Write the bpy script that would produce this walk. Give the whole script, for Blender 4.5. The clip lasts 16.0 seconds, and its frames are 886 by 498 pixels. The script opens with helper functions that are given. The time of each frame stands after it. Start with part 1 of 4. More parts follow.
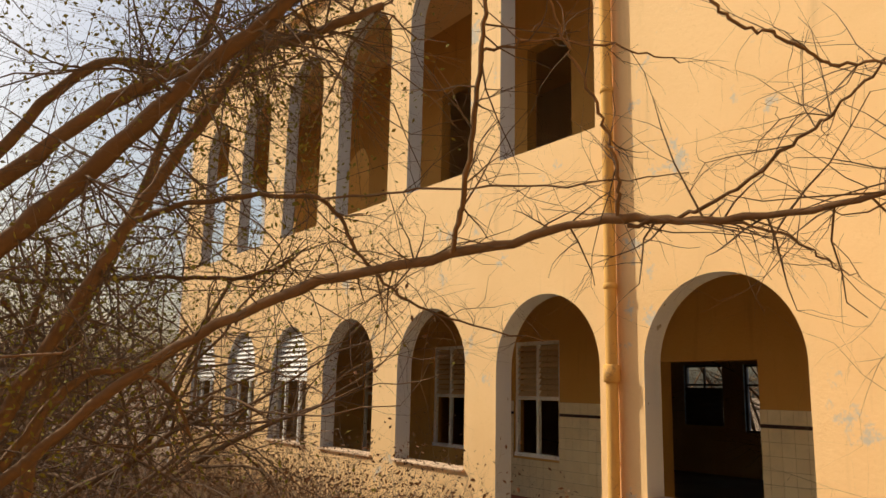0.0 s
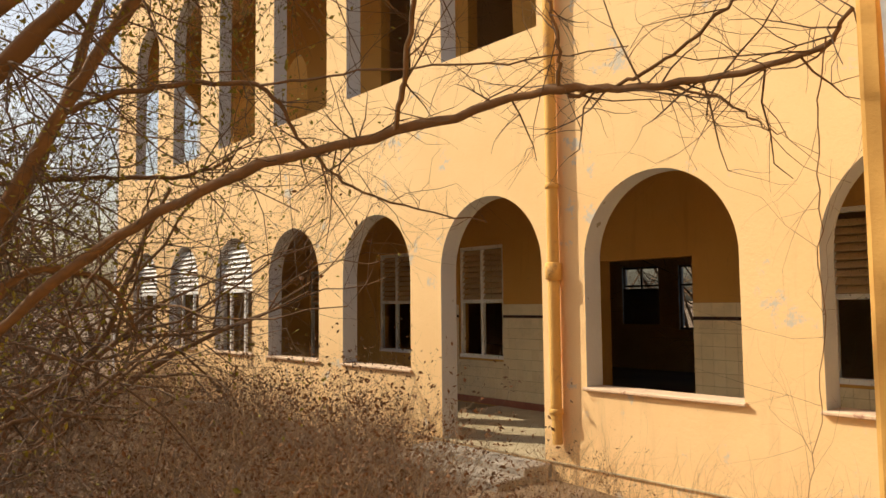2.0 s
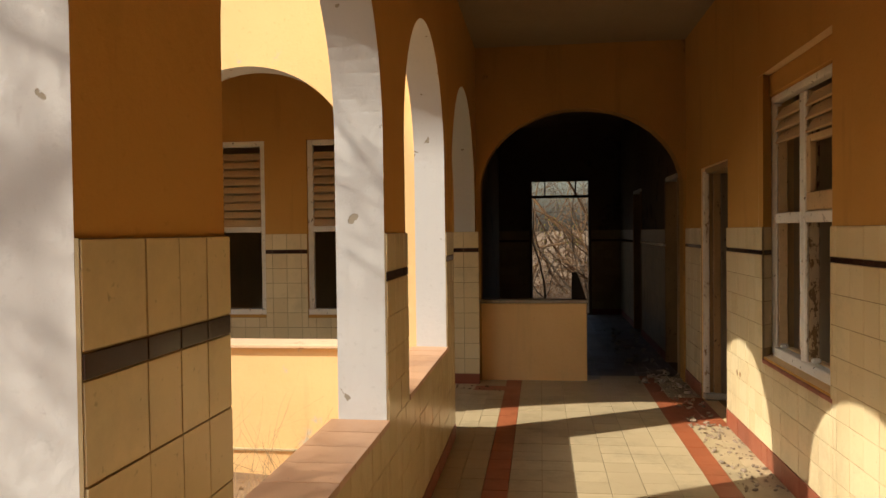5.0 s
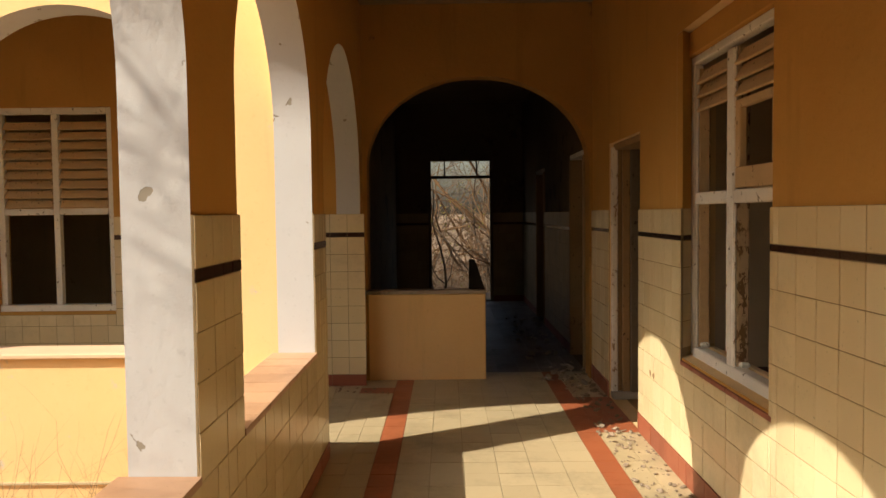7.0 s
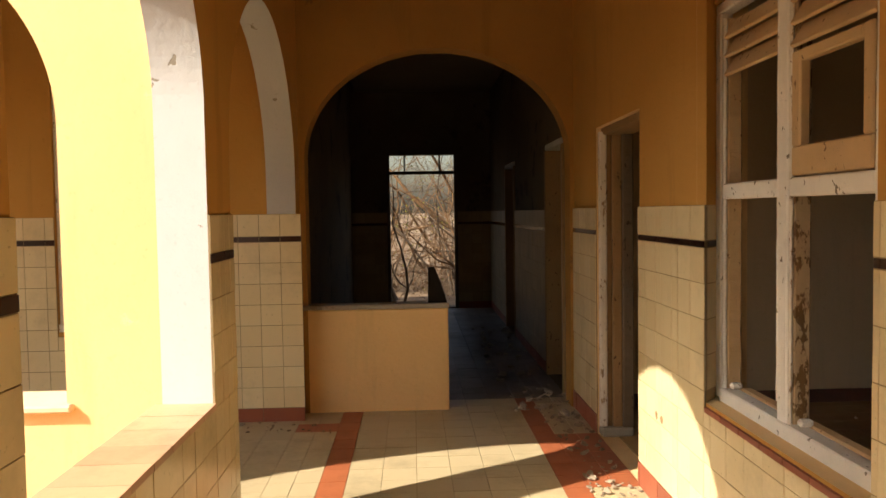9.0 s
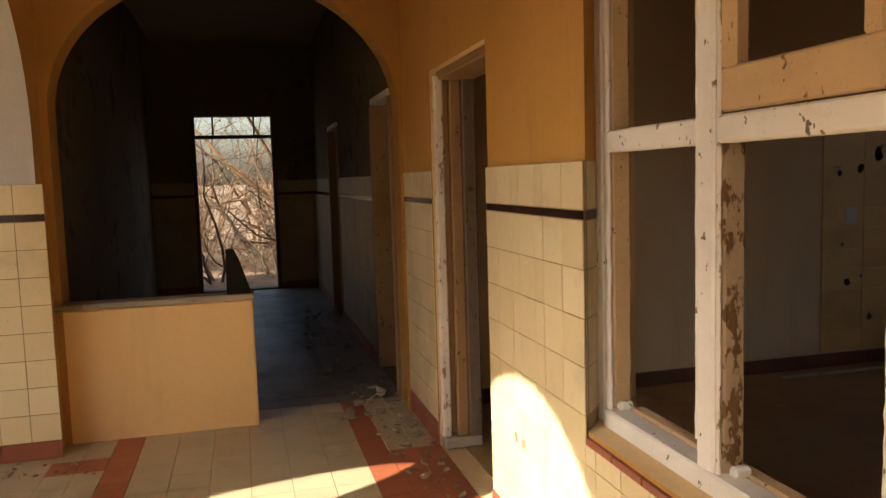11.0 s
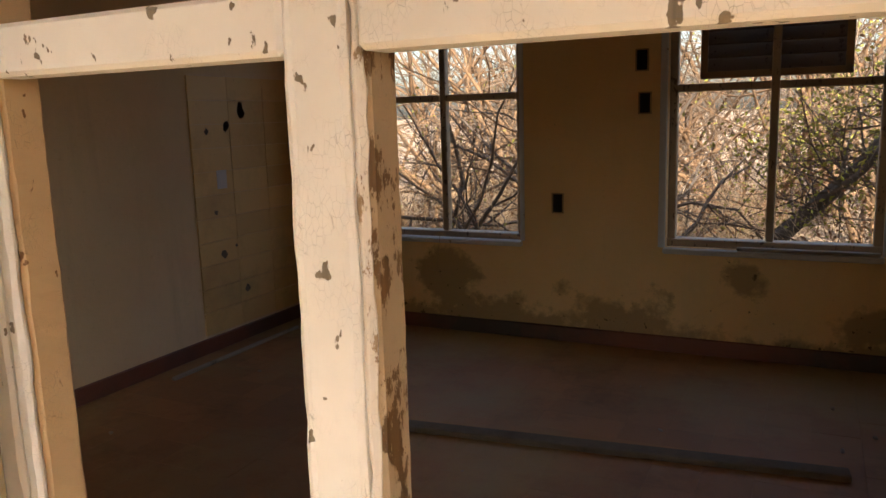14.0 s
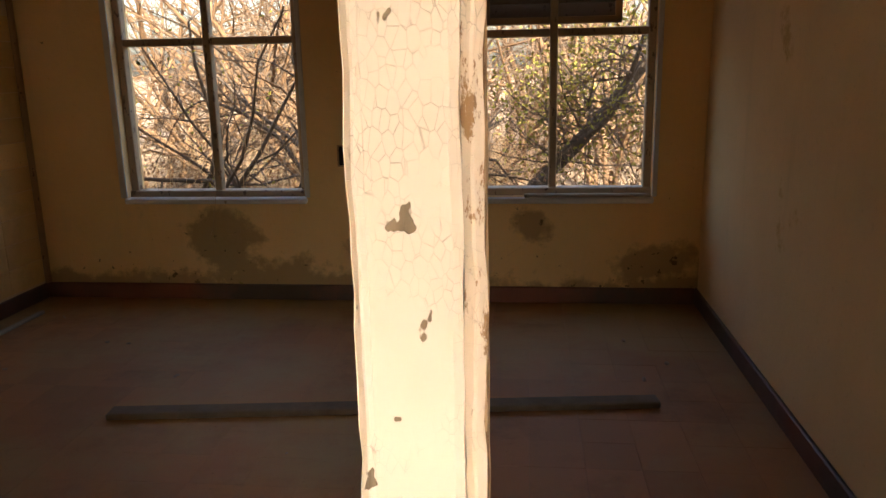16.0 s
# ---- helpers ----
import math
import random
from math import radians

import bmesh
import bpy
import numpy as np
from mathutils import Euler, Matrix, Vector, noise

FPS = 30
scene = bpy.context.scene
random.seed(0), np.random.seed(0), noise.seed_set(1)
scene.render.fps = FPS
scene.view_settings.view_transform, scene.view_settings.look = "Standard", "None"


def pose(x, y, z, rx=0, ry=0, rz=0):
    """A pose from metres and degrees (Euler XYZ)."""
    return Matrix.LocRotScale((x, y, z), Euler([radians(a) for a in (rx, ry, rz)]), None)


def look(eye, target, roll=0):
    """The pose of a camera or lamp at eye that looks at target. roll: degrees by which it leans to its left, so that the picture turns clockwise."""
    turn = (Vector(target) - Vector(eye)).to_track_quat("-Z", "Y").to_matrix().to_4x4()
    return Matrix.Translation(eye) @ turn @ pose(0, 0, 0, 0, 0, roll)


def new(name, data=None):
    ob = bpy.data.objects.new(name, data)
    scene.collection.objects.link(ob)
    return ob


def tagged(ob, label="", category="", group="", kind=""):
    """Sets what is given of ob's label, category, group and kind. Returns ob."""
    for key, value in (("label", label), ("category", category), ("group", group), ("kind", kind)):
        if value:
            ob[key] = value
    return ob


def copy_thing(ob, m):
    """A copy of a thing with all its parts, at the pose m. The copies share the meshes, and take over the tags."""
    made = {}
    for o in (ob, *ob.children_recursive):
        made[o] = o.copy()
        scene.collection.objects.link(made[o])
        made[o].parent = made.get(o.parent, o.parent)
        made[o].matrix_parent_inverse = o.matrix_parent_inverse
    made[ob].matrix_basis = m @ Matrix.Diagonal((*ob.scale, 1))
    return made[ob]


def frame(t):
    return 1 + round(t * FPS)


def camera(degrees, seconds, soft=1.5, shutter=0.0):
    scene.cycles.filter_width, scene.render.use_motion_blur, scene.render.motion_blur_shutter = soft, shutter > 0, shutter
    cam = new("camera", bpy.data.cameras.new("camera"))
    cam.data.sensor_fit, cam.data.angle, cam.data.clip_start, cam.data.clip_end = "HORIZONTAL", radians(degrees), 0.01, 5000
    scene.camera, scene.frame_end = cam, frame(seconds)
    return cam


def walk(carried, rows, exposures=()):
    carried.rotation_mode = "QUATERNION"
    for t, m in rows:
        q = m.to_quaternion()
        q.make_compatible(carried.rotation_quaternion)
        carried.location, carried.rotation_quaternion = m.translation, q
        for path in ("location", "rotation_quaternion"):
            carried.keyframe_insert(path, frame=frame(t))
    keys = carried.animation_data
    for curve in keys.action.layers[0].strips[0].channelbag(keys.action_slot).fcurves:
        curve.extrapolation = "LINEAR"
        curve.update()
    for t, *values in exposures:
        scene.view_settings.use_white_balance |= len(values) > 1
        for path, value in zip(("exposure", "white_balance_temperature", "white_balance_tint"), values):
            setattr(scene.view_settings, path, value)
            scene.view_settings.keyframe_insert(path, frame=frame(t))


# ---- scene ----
cam = camera(60.1, 16.0)
PATH = [
    (0, (0.33, 1.011, 1.635), (1.472, 2.612, 1.998), 1.2),
    (0.5, (0.375, 1.02, 1.586), (1.517, 2.634, 1.885), 1.1),
    (1, (0.353, 1.035, 1.553), (1.516, 2.645, 1.789), 0.8),
    (1.5, (0.357, 1.037, 1.536), (1.556, 2.628, 1.71), 0.3),
    (2, (0.322, 1.005, 1.526), (1.599, 2.538, 1.667), -0.6),
    (2.5, (0.371, 1.006, 1.526), (1.803, 2.398, 1.636), -1.6),
    (3, (0.434, 0.986, 1.529), (2.037, 2.179, 1.603), -2.6),
    (3.5, (0.438, 0.923, 1.507), (2.214, 1.843, 1.542), -2.7),
    (4, (0.545, 0.826, 1.506), (2.435, 1.479, 1.497), -3.1),
    (4.5, (0.663, 0.715, 1.505), (2.609, 1.179, 1.474), -1.7),
    (5, (0.791, 0.677, 1.503), (2.774, 0.931, 1.458), -0.7),
    (7.5, (1.929, 0.545, 1.495), (3.927, 0.535, 1.402), -0.7),
    (8, (2.2, 0.524, 1.497), (4.197, 0.481, 1.404), -0.8),
    (10.5, (3.568, 0.343, 1.485), (5.547, 0.091, 1.334), -1.4),
    (11, (3.792, 0.26, 1.469), (5.72, -0.24, 1.284), -1.7),
    (11.5, (4.047, 0.188, 1.448), (5.853, -0.635, 1.21), -1.2),
    (12, (4.288, 0.123, 1.446), (5.945, -0.962, 1.17), -1.4),
    (12.5, (4.493, 0.027, 1.429), (6.062, -1.173, 1.112), -2.0),
    (13, (4.656, -0.08, 1.443), (6.029, -1.494, 1.101), -1.9),
    (13.5, (4.789, -0.144, 1.438), (5.914, -1.757, 1.073), -0.8),
    (14, (4.959, -0.163, 1.464), (5.825, -1.933, 1.126), -1.7),
    (14.5, (5.076, -0.171, 1.455), (5.761, -2.019, 1.115), -1.7),
    (15, (5.154, -0.212, 1.436), (5.741, -2.091, 1.08), -1.4),
    (15.5, (5.266, -0.275, 1.419), (5.619, -2.204, 1.029), -1.7),
    (16, (5.334, -0.329, 1.405), (5.551, -2.264, 0.946), -1.2),
]
EXPOSURES = [(0.0, -0.12, 6450, 10), (1.0, 0.05, 6450, 10), (2.5, 0.2, 6400, 10), (3.5, -0.05, 6350, 10), (5.0, 0.3, 6250, 10), (8.0, 0.58, 6450, 10), (10.5, 1.5, 6100, 10),
             (11.0, 1.5, 6100, 10), (12.5, 1.28, 6000, 10), (13.5, 1.75, 5850, 10), (14.5, 2.35, 5700, 10), (16.0, 2.58, 6050, 10)]
walk(cam, [(t, look(eye, target, roll)) for t, eye, target, roll in PATH], EXPOSURES)

# ---- light ----
SUN = Vector((-1.25, 2.255, 2.0)).normalized()
world = bpy.data.worlds.new("world")
scene.world = world
world.use_nodes = True
wn = world.node_tree
sky = wn.nodes.new("ShaderNodeTexSky")
sky.sky_type = "NISHITA"
sky.sun_disc = False
sky.sun_elevation = math.asin(SUN.z)
sky.sun_rotation = math.atan2(SUN.x, SUN.y)
sky.dust_density = 4.0
sky.air_density = 1.3
wn.links.new(sky.outputs[0], wn.nodes["Background"].inputs[0])
wn.nodes["Background"].inputs[1].default_value = 0.115
sun = new("sun", bpy.data.lights.new("sun", "SUN"))
sun.data.energy = 5.0
sun.data.angle = radians(0.53)
sun.data.color = (1.0, 0.885, 0.715)
sun.matrix_world = look(SUN * 60, (0, 0, 0))


# ---- materials ----
def links(m):
    return m.node_tree.nodes, m.node_tree.links


def tex_noise(m, scale, detail=6.0, rough=0.6, coords=None, stretch=None):
    nd, lk = links(m)
    tc = nd.new("ShaderNodeTexCoord") if coords is None else None
    mp = nd.new("ShaderNodeMapping")
    if stretch:
        mp.inputs["Scale"].default_value = stretch
    n = nd.new("ShaderNodeTexNoise")
    n.inputs["Scale"].default_value = scale
    n.inputs["Detail"].default_value = detail
    n.inputs["Roughness"].default_value = rough
    lk.new(tc.outputs["Object"] if coords is None else coords, mp.inputs["Vector"])
    lk.new(mp.outputs[0], n.inputs["Vector"])
    return n.outputs["Fac"]


def ramp(m, fac, lo, hi):
    nd, lk = links(m)
    r = nd.new("ShaderNodeMapRange")
    r.inputs["From Min"].default_value, r.inputs["From Max"].default_value = lo, hi
    lk.new(fac, r.inputs["Value"])
    return r.outputs[0]


def mixed(m, fac, a, b, blend="MIX"):
    nd, lk = links(m)
    x = nd.new("ShaderNodeMix")
    x.data_type, x.blend_type = "RGBA", blend
    for sock, v in ((0, fac), (6, a), (7, b)):
        if isinstance(v, (int, float)):
            x.inputs[sock].default_value = v
        elif isinstance(v, tuple):
            x.inputs[sock].default_value = (*v, 1.0)
        else:
            lk.new(v, x.inputs[sock])
    return x.outputs[2]


def surface(name, rough=0.8, spec=0.3, metallic=0.0):
    m = bpy.data.materials.new(name)
    m.use_nodes = True
    b = m.node_tree.nodes["Principled BSDF"]
    b.inputs["Roughness"].default_value = rough
    b.inputs["Specular IOR Level"].default_value = spec
    b.inputs["Metallic"].default_value = metallic
    return m, b


def bump(m, b, height, strength=0.3, dist=0.01):
    nd, lk = links(m)
    n = nd.new("ShaderNodeBump")
    n.inputs["Strength"].default_value, n.inputs["Distance"].default_value = strength, dist
    lk.new(height, n.inputs["Height"])
    lk.new(n.outputs[0], b.inputs["Normal"])


def plaster(name, base, dark, patch, patch_at=0.66, grime=0.75, chips=None, chip_at=0.705):
    """Painted plaster: cloudy paint, rain streaks, flaked patches."""
    m, b = surface(name, 0.88, 0.2)
    big = tex_noise(m, 0.7)
    c = mixed(m, ramp(m, big, 0.35, 0.7), base, dark)
    streak = tex_noise(m, 2.2, stretch=(2.2, 2.2, 0.25))
    c = mixed(m, ramp(m, streak, 0.58, 0.85), c, tuple(v * grime for v in base))
    fine = tex_noise(m, 34.0, 3.0)
    c = mixed(m, ramp(m, fine, 0.62, 0.9), c, tuple(v * 0.86 for v in dark))
    if patch:
        pn = tex_noise(m, 1.6, 9.0, 0.72)
        c = mixed(m, ramp(m, pn, patch_at, patch_at + 0.05), c, patch)
    h = tex_noise(m, 22.0, 8.0, 0.65)
    if chips:
        ch = tex_noise(m, 8.0, 5.0, 0.5)
        k = ramp(m, ch, chip_at, chip_at + 0.01)
        c = mixed(m, k, c, chips)
        h = mixed(m, k, h, (0.0, 0.0, 0.0))
    m.node_tree.links.new(c, b.inputs["Base Color"])
    bump(m, b, h, 0.35, 0.012)
    return m


def damp_plaster(name, base, dark, mould, rise, blots):
    """Painted plaster with rising damp along the floor and mould blots (x, z, width, height) below the windows."""
    m = plaster(name, base, dark, tuple(v * 0.8 for v in base), 0.64, 0.8)
    nd, lk = links(m)
    b = nd["Principled BSDF"]
    c = b.inputs["Base Color"].links[0].from_socket
    tc = nd.new("ShaderNodeTexCoord")
    xyz = nd.new("ShaderNodeSeparateXYZ")
    lk.new(tc.outputs["Object"], xyz.inputs[0])

    def calc(op, p, q):
        n = nd.new("ShaderNodeMath")
        n.operation = op
        for k, v in enumerate((p, q)):
            if isinstance(v, (int, float)):
                n.inputs[k].default_value = v
            else:
                lk.new(v, n.inputs[k])
        return n.outputs[0]

    grain = tex_noise(m, 5.5, 9.0, 0.7)
    wide = tex_noise(m, 1.7, 5.0, 0.6)
    low = calc("SUBTRACT", calc("ADD", ramp(m, xyz.outputs["Z"], rise, 0.05), calc("MULTIPLY", wide, 0.9)), 0.75)
    field = low
    for x, z, w, h in blots:
        dx = calc("DIVIDE", calc("SUBTRACT", xyz.outputs["X"], x), w)
        dz = calc("DIVIDE", calc("SUBTRACT", xyz.outputs["Z"], z), h)
        d = calc("SQRT", calc("ADD", calc("MULTIPLY", dx, dx), calc("MULTIPLY", dz, dz)), 0.0)
        field = calc("MAXIMUM", field, calc("SUBTRACT", 0.95, d))
    k = ramp(m, calc("ADD", calc("MULTIPLY", field, 0.42), calc("MULTIPLY", calc("ADD", grain, wide), 0.62)), 0.76, 0.86)
    c = mixed(m, calc("MULTIPLY", k, 0.8), c, mould)
    speck = tex_noise(m, 17.0, 4.0, 0.6)
    c = mixed(m, ramp(m, calc("ADD", calc("MULTIPLY", field, 0.12), speck), 0.70, 0.74), c, tuple(v * 0.45 for v in mould))
    lk.new(c, b.inputs["Base Color"])
    return m


def glazed(name, a, c2, rough=0.22, var=0.16, dust=None):
    """Glazed or fired tile, a little different from piece to piece."""
    m, b = surface(name, rough, 0.5)
    nd, lk = links(m)
    info = nd.new("ShaderNodeObjectInfo")
    geo = nd.new("ShaderNodeNewGeometry")
    add = nd.new("ShaderNodeMath")
    add.operation = "ADD"
    lk.new(info.outputs["Random"], add.inputs[0])
    lk.new(geo.outputs["Random Per Island"], add.inputs[1])
    fr = nd.new("ShaderNodeMath")
    fr.operation = "FRACT"
    lk.new(add.outputs[0], fr.inputs[0])
    c = mixed(m, fr.outputs[0], a, c2)
    dirt = tex_noise(m, 1.9, 8.0, 0.7, coords=geo.outputs["Position"])
    c = mixed(m, ramp(m, dirt, 0.5, 0.8), c, tuple(v * (1 - 2.2 * var) for v in a))
    if dust:
        film = tex_noise(m, 0.8, 7.0, 0.65, coords=geo.outputs["Position"])
        c = mixed(m, ramp(m, film, 0.46, 0.62), c, dust)
    spots = tex_noise(m, 60.0, 2.0, 0.5, coords=geo.outputs["Position"])
    c = mixed(m, ramp(m, spots, 0.68, 0.8), c, tuple(v * 0.6 for v in a))
    lk.new(c, b.inputs["Base Color"])
    lk.new(ramp(m, dirt, -0.6, 1.6), b.inputs["Roughness"]) if 0.4 < rough < 0.7 else None
    wav = tex_noise(m, 14.0, 2.0, 0.5, coords=geo.outputs["Position"])
    bump(m, b, wav, 0.06, 0.01)
    return m


def painted_wood(name, paint, bare, amount):
    """Old gloss paint, cracked and flaking down to the wood."""
    m, b = surface(name, 0.55, 0.4)
    nd, lk = links(m)
    flake = tex_noise(m, 17.0, 10.0, 0.72, stretch=(1.6, 1.6, 0.7))
    k = ramp(m, flake, amount, amount + 0.02)
    cloud = tex_noise(m, 3.0)
    c = mixed(m, ramp(m, cloud, 0.4, 0.75), paint, tuple(v * 0.82 for v in paint))
    v = nd.new("ShaderNodeTexVoronoi")
    v.feature = "DISTANCE_TO_EDGE"
    v.inputs["Scale"].default_value = 150.0
    tc = nd.new("ShaderNodeTexCoord")
    mp = nd.new("ShaderNodeMapping")
    mp.inputs["Scale"].default_value = (1.0, 1.0, 0.55)
    lk.new(tc.outputs["Object"], mp.inputs["Vector"])
    lk.new(mp.outputs[0], v.inputs["Vector"])
    crack = ramp(m, v.outputs["Distance"], 0.03, 0.0)
    cmask = ramp(m, tex_noise(m, 13.0, 4.0), 0.48, 0.66)
    mul = nd.new("ShaderNodeMath")
    mul.operation = "MULTIPLY"
    lk.new(crack, mul.inputs[0])
    lk.new(cmask, mul.inputs[1])
    c = mixed(m, mul.outputs[0], c, tuple(x * 0.55 for x in paint))
    small = tex_noise(m, 38.0, 3.0, 0.5, stretch=(1.0, 1.0, 0.7))
    ks = ramp(m, small, 0.678, 0.69)
    mx = nd.new("ShaderNodeMath")
    mx.operation = "MAXIMUM"
    lk.new(k, mx.inputs[0])
    lk.new(ks, mx.inputs[1])
    k = mx.outputs[0]
    grain = tex_noise(m, 20.0, 5.0, 0.6, stretch=(3.0, 3.0, 0.2))
    wood = mixed(m, ramp(m, grain, 0.3, 0.7), bare, tuple(x * 0.5 for x in bare))
    c = mixed(m, k, c, wood)
    lk.new(c, b.inputs["Base Color"])
    h = mixed(m, k, (1.0, 1.0, 1.0), grain)
    h = mixed(m, mul.outputs[0], h, (0.4, 0.4, 0.4))
    bump(m, b, h, 0.5, 0.004)
    return m


def natural(name, a, c2, scale=6.0, rough=0.9, relief=0.5, per=True):
    m, b = surface(name, rough, 0.2)
    nd, lk = links(m)
    n = tex_noise(m, scale, 9.0, 0.7)
    c = mixed(m, ramp(m, n, 0.3, 0.7), a, c2)
    if per:
        geo = nd.new("ShaderNodeNewGeometry")
        c = mixed(m, ramp(m, geo.outputs["Random Per Island"], 0.0, 1.6), c, tuple(v * 0.45 for v in a))
    lk.new(c, b.inputs["Base Color"])
    bump(m, b, n, relief, 0.02)
    return m


YELLOW = plaster("yellow_plaster", (0.83, 0.56, 0.26), (0.77, 0.505, 0.215), (0.66, 0.46, 0.24), 0.72, 0.82)
WORN = plaster("worn_yellow_plaster", (0.84, 0.565, 0.272), (0.78, 0.51, 0.23), (0.54, 0.48, 0.37), 0.61, 0.75)
# Same yellow paint on inner faces, darkened to carry the gallery's shade.
INNER = plaster("shaded_yellow_plaster", (0.57, 0.31, 0.08), (0.50, 0.26, 0.06), (0.44, 0.25, 0.09), 0.70, 0.65)
# End wall's yellow paint, darkened in colour for the shade around the arch.
END_SHADE = plaster("shaded_end_plaster", (0.44, 0.235, 0.062), (0.34, 0.18, 0.05), (0.24, 0.13, 0.05), 0.6, 0.6)
REVEAL = plaster("white_reveal_paint", (0.57, 0.56, 0.545), (0.51, 0.505, 0.49), None, 0.7, 0.9, chips=(0.30, 0.26, 0.20), chip_at=0.685)
ROOM = plaster("cream_room_plaster", (0.82, 0.60, 0.31), (0.70, 0.49, 0.24), (0.62, 0.40, 0.16), 0.63, 0.78)
DAMP = damp_plaster("damp_room_plaster", (0.75, 0.535, 0.265), (0.68, 0.46, 0.20), (0.30, 0.21, 0.10), 0.55, ((7.25, 0.40, 0.42, 0.34), (5.3, 0.45, 0.22, 0.25), (4.6, 0.25, 0.5, 0.2)))
GREY = plaster("pale_room_plaster", (0.66, 0.51, 0.32), (0.58, 0.43, 0.25), (0.36, 0.28, 0.18), 0.68, 0.75)
# Near-black base puts the hall's shade into the plaster colour.
HALLP = plaster("shaded_hall_plaster", (0.20, 0.155, 0.10), (0.14, 0.105, 0.07), (0.09, 0.07, 0.05), 0.56)
CEIL = plaster("ceiling_board", (0.31, 0.235, 0.14), (0.25, 0.18, 0.105), (0.3, 0.22, 0.13), 0.66, 0.8)
GROUT = plaster("tile_grout", (0.34, 0.25, 0.13), (0.24, 0.17, 0.09), None)
CONCRETE = plaster("old_concrete", (0.40, 0.35, 0.28), (0.30, 0.26, 0.2), (0.2, 0.16, 0.11), 0.58)
CREAM = glazed("cream_tile", (0.79, 0.66, 0.40), (0.73, 0.59, 0.34))
# Floor tile past the arch, its grey darkened to hold the hall's shade.
HALLT = glazed("shaded_grey_floor_tile", (0.19, 0.16, 0.12), (0.14, 0.115, 0.09), 0.5, 0.3)
PANELT = glazed("yellowed_tile", (0.66, 0.44, 0.17), (0.55, 0.36, 0.14), 0.45, 0.2)
# Cream dado tile with the hall's shade mixed into its colour.
SHADED_CREAM = glazed("shaded_cream_tile", (0.40, 0.31, 0.17), (0.32, 0.245, 0.13), 0.4, 0.25)
STRIPE = glazed("dark_brown_tile", (0.055, 0.022, 0.014), (0.03, 0.013, 0.01), 0.18)
BASE = glazed("red_base_tile", (0.33, 0.10, 0.05), (0.25, 0.075, 0.04), 0.5)
SILL = glazed("red_clay_tile", (0.56, 0.34, 0.20), (0.44, 0.26, 0.15), 0.6, 0.2)
FLOORT = glazed("grey_floor_tile", (0.53, 0.43, 0.26), (0.46, 0.37, 0.22), 0.45, 0.2)
FLOORR = glazed("red_floor_tile", (0.42, 0.13, 0.05), (0.34, 0.10, 0.04), 0.45, 0.2)
ROOMT = glazed("dull_red_floor_tile", (0.36, 0.175, 0.06), (0.29, 0.145, 0.052), 0.7, 0.28, dust=(0.33, 0.22, 0.085))
WHITE = painted_wood("flaking_white_paint", (0.87, 0.83, 0.74), (0.30, 0.25, 0.17), 0.655)
FLAKY = painted_wood("half_stripped_paint", (0.80, 0.73, 0.62), (0.42, 0.28, 0.15), 0.575)
PEELED = painted_wood("peeled_paint_on_brown_wood", (0.60, 0.45, 0.27), (0.27, 0.155, 0.06), 0.52)
OLDPLANK = natural("greyed_plank", (0.22, 0.18, 0.125), (0.13, 0.105, 0.075), 7.0)
RAW = painted_wood("worn_brown_wood", (0.33, 0.205, 0.09), (0.15, 0.075, 0.03), 0.62)
SLAT = painted_wood("orange_cream_slat_paint", (0.66, 0.46, 0.24), (0.3, 0.16, 0.06), 0.66)
DARKW = painted_wood("dark_weathered_wood", (0.16, 0.12, 0.08), (0.08, 0.05, 0.03), 0.6)
PIPE = plaster("yellow_pipe_paint", (0.72, 0.42, 0.12), (0.62, 0.33, 0.08), (0.36, 0.2, 0.09), 0.62, 0.6)
BARK = natural("brown_bark", (0.25, 0.14, 0.065), (0.14, 0.085, 0.045), 12.0)
DARKTWIG = natural("dark_shaded_twig", (0.13, 0.095, 0.065), (0.075, 0.055, 0.04), 10.0)
FRAMEW = painted_wood("brown_window_paint", (0.40, 0.29, 0.175), (0.20, 0.125, 0.07), 0.58)
SHRUBTWIG = natural("pale_brown_stem", (0.34, 0.25, 0.165), (0.23, 0.165, 0.11), 10.0)
TWIG = natural("grey_brown_twig", (0.19, 0.125, 0.075), (0.12, 0.085, 0.055), 10.0)
DRYTWIG = natural("tan_dry_stem", (0.46, 0.32, 0.17), (0.34, 0.23, 0.12), 10.0)
LEAFY = natural("yellow_green_leaf", (0.30, 0.25, 0.04), (0.16, 0.17, 0.03), 8.0)
LEAFB = natural("dry_brown_leaf", (0.27, 0.14, 0.065), (0.15, 0.075, 0.035), 8.0)
LITTER = natural("leaf_litter_ground", (0.32, 0.22, 0.13), (0.18, 0.125, 0.078), 3.0, per=False)
RUBBLE = natural("pale_rubble", (0.42, 0.34, 0.25), (0.3, 0.22, 0.15), 9.0)
ROOMBASE = glazed("dirty_skirting", (0.18, 0.062, 0.033), (0.12, 0.045, 0.026), 0.5, dust=(0.06, 0.045, 0.035))
LEDGE = plaster("pale_ledge", (0.72, 0.52, 0.34), (0.62, 0.42, 0.26), (0.4, 0.22, 0.14), 0.6)
BLACK = natural("char_and_shade_black", (0.02, 0.015, 0.012), (0.012, 0.01, 0.008), 9.0)


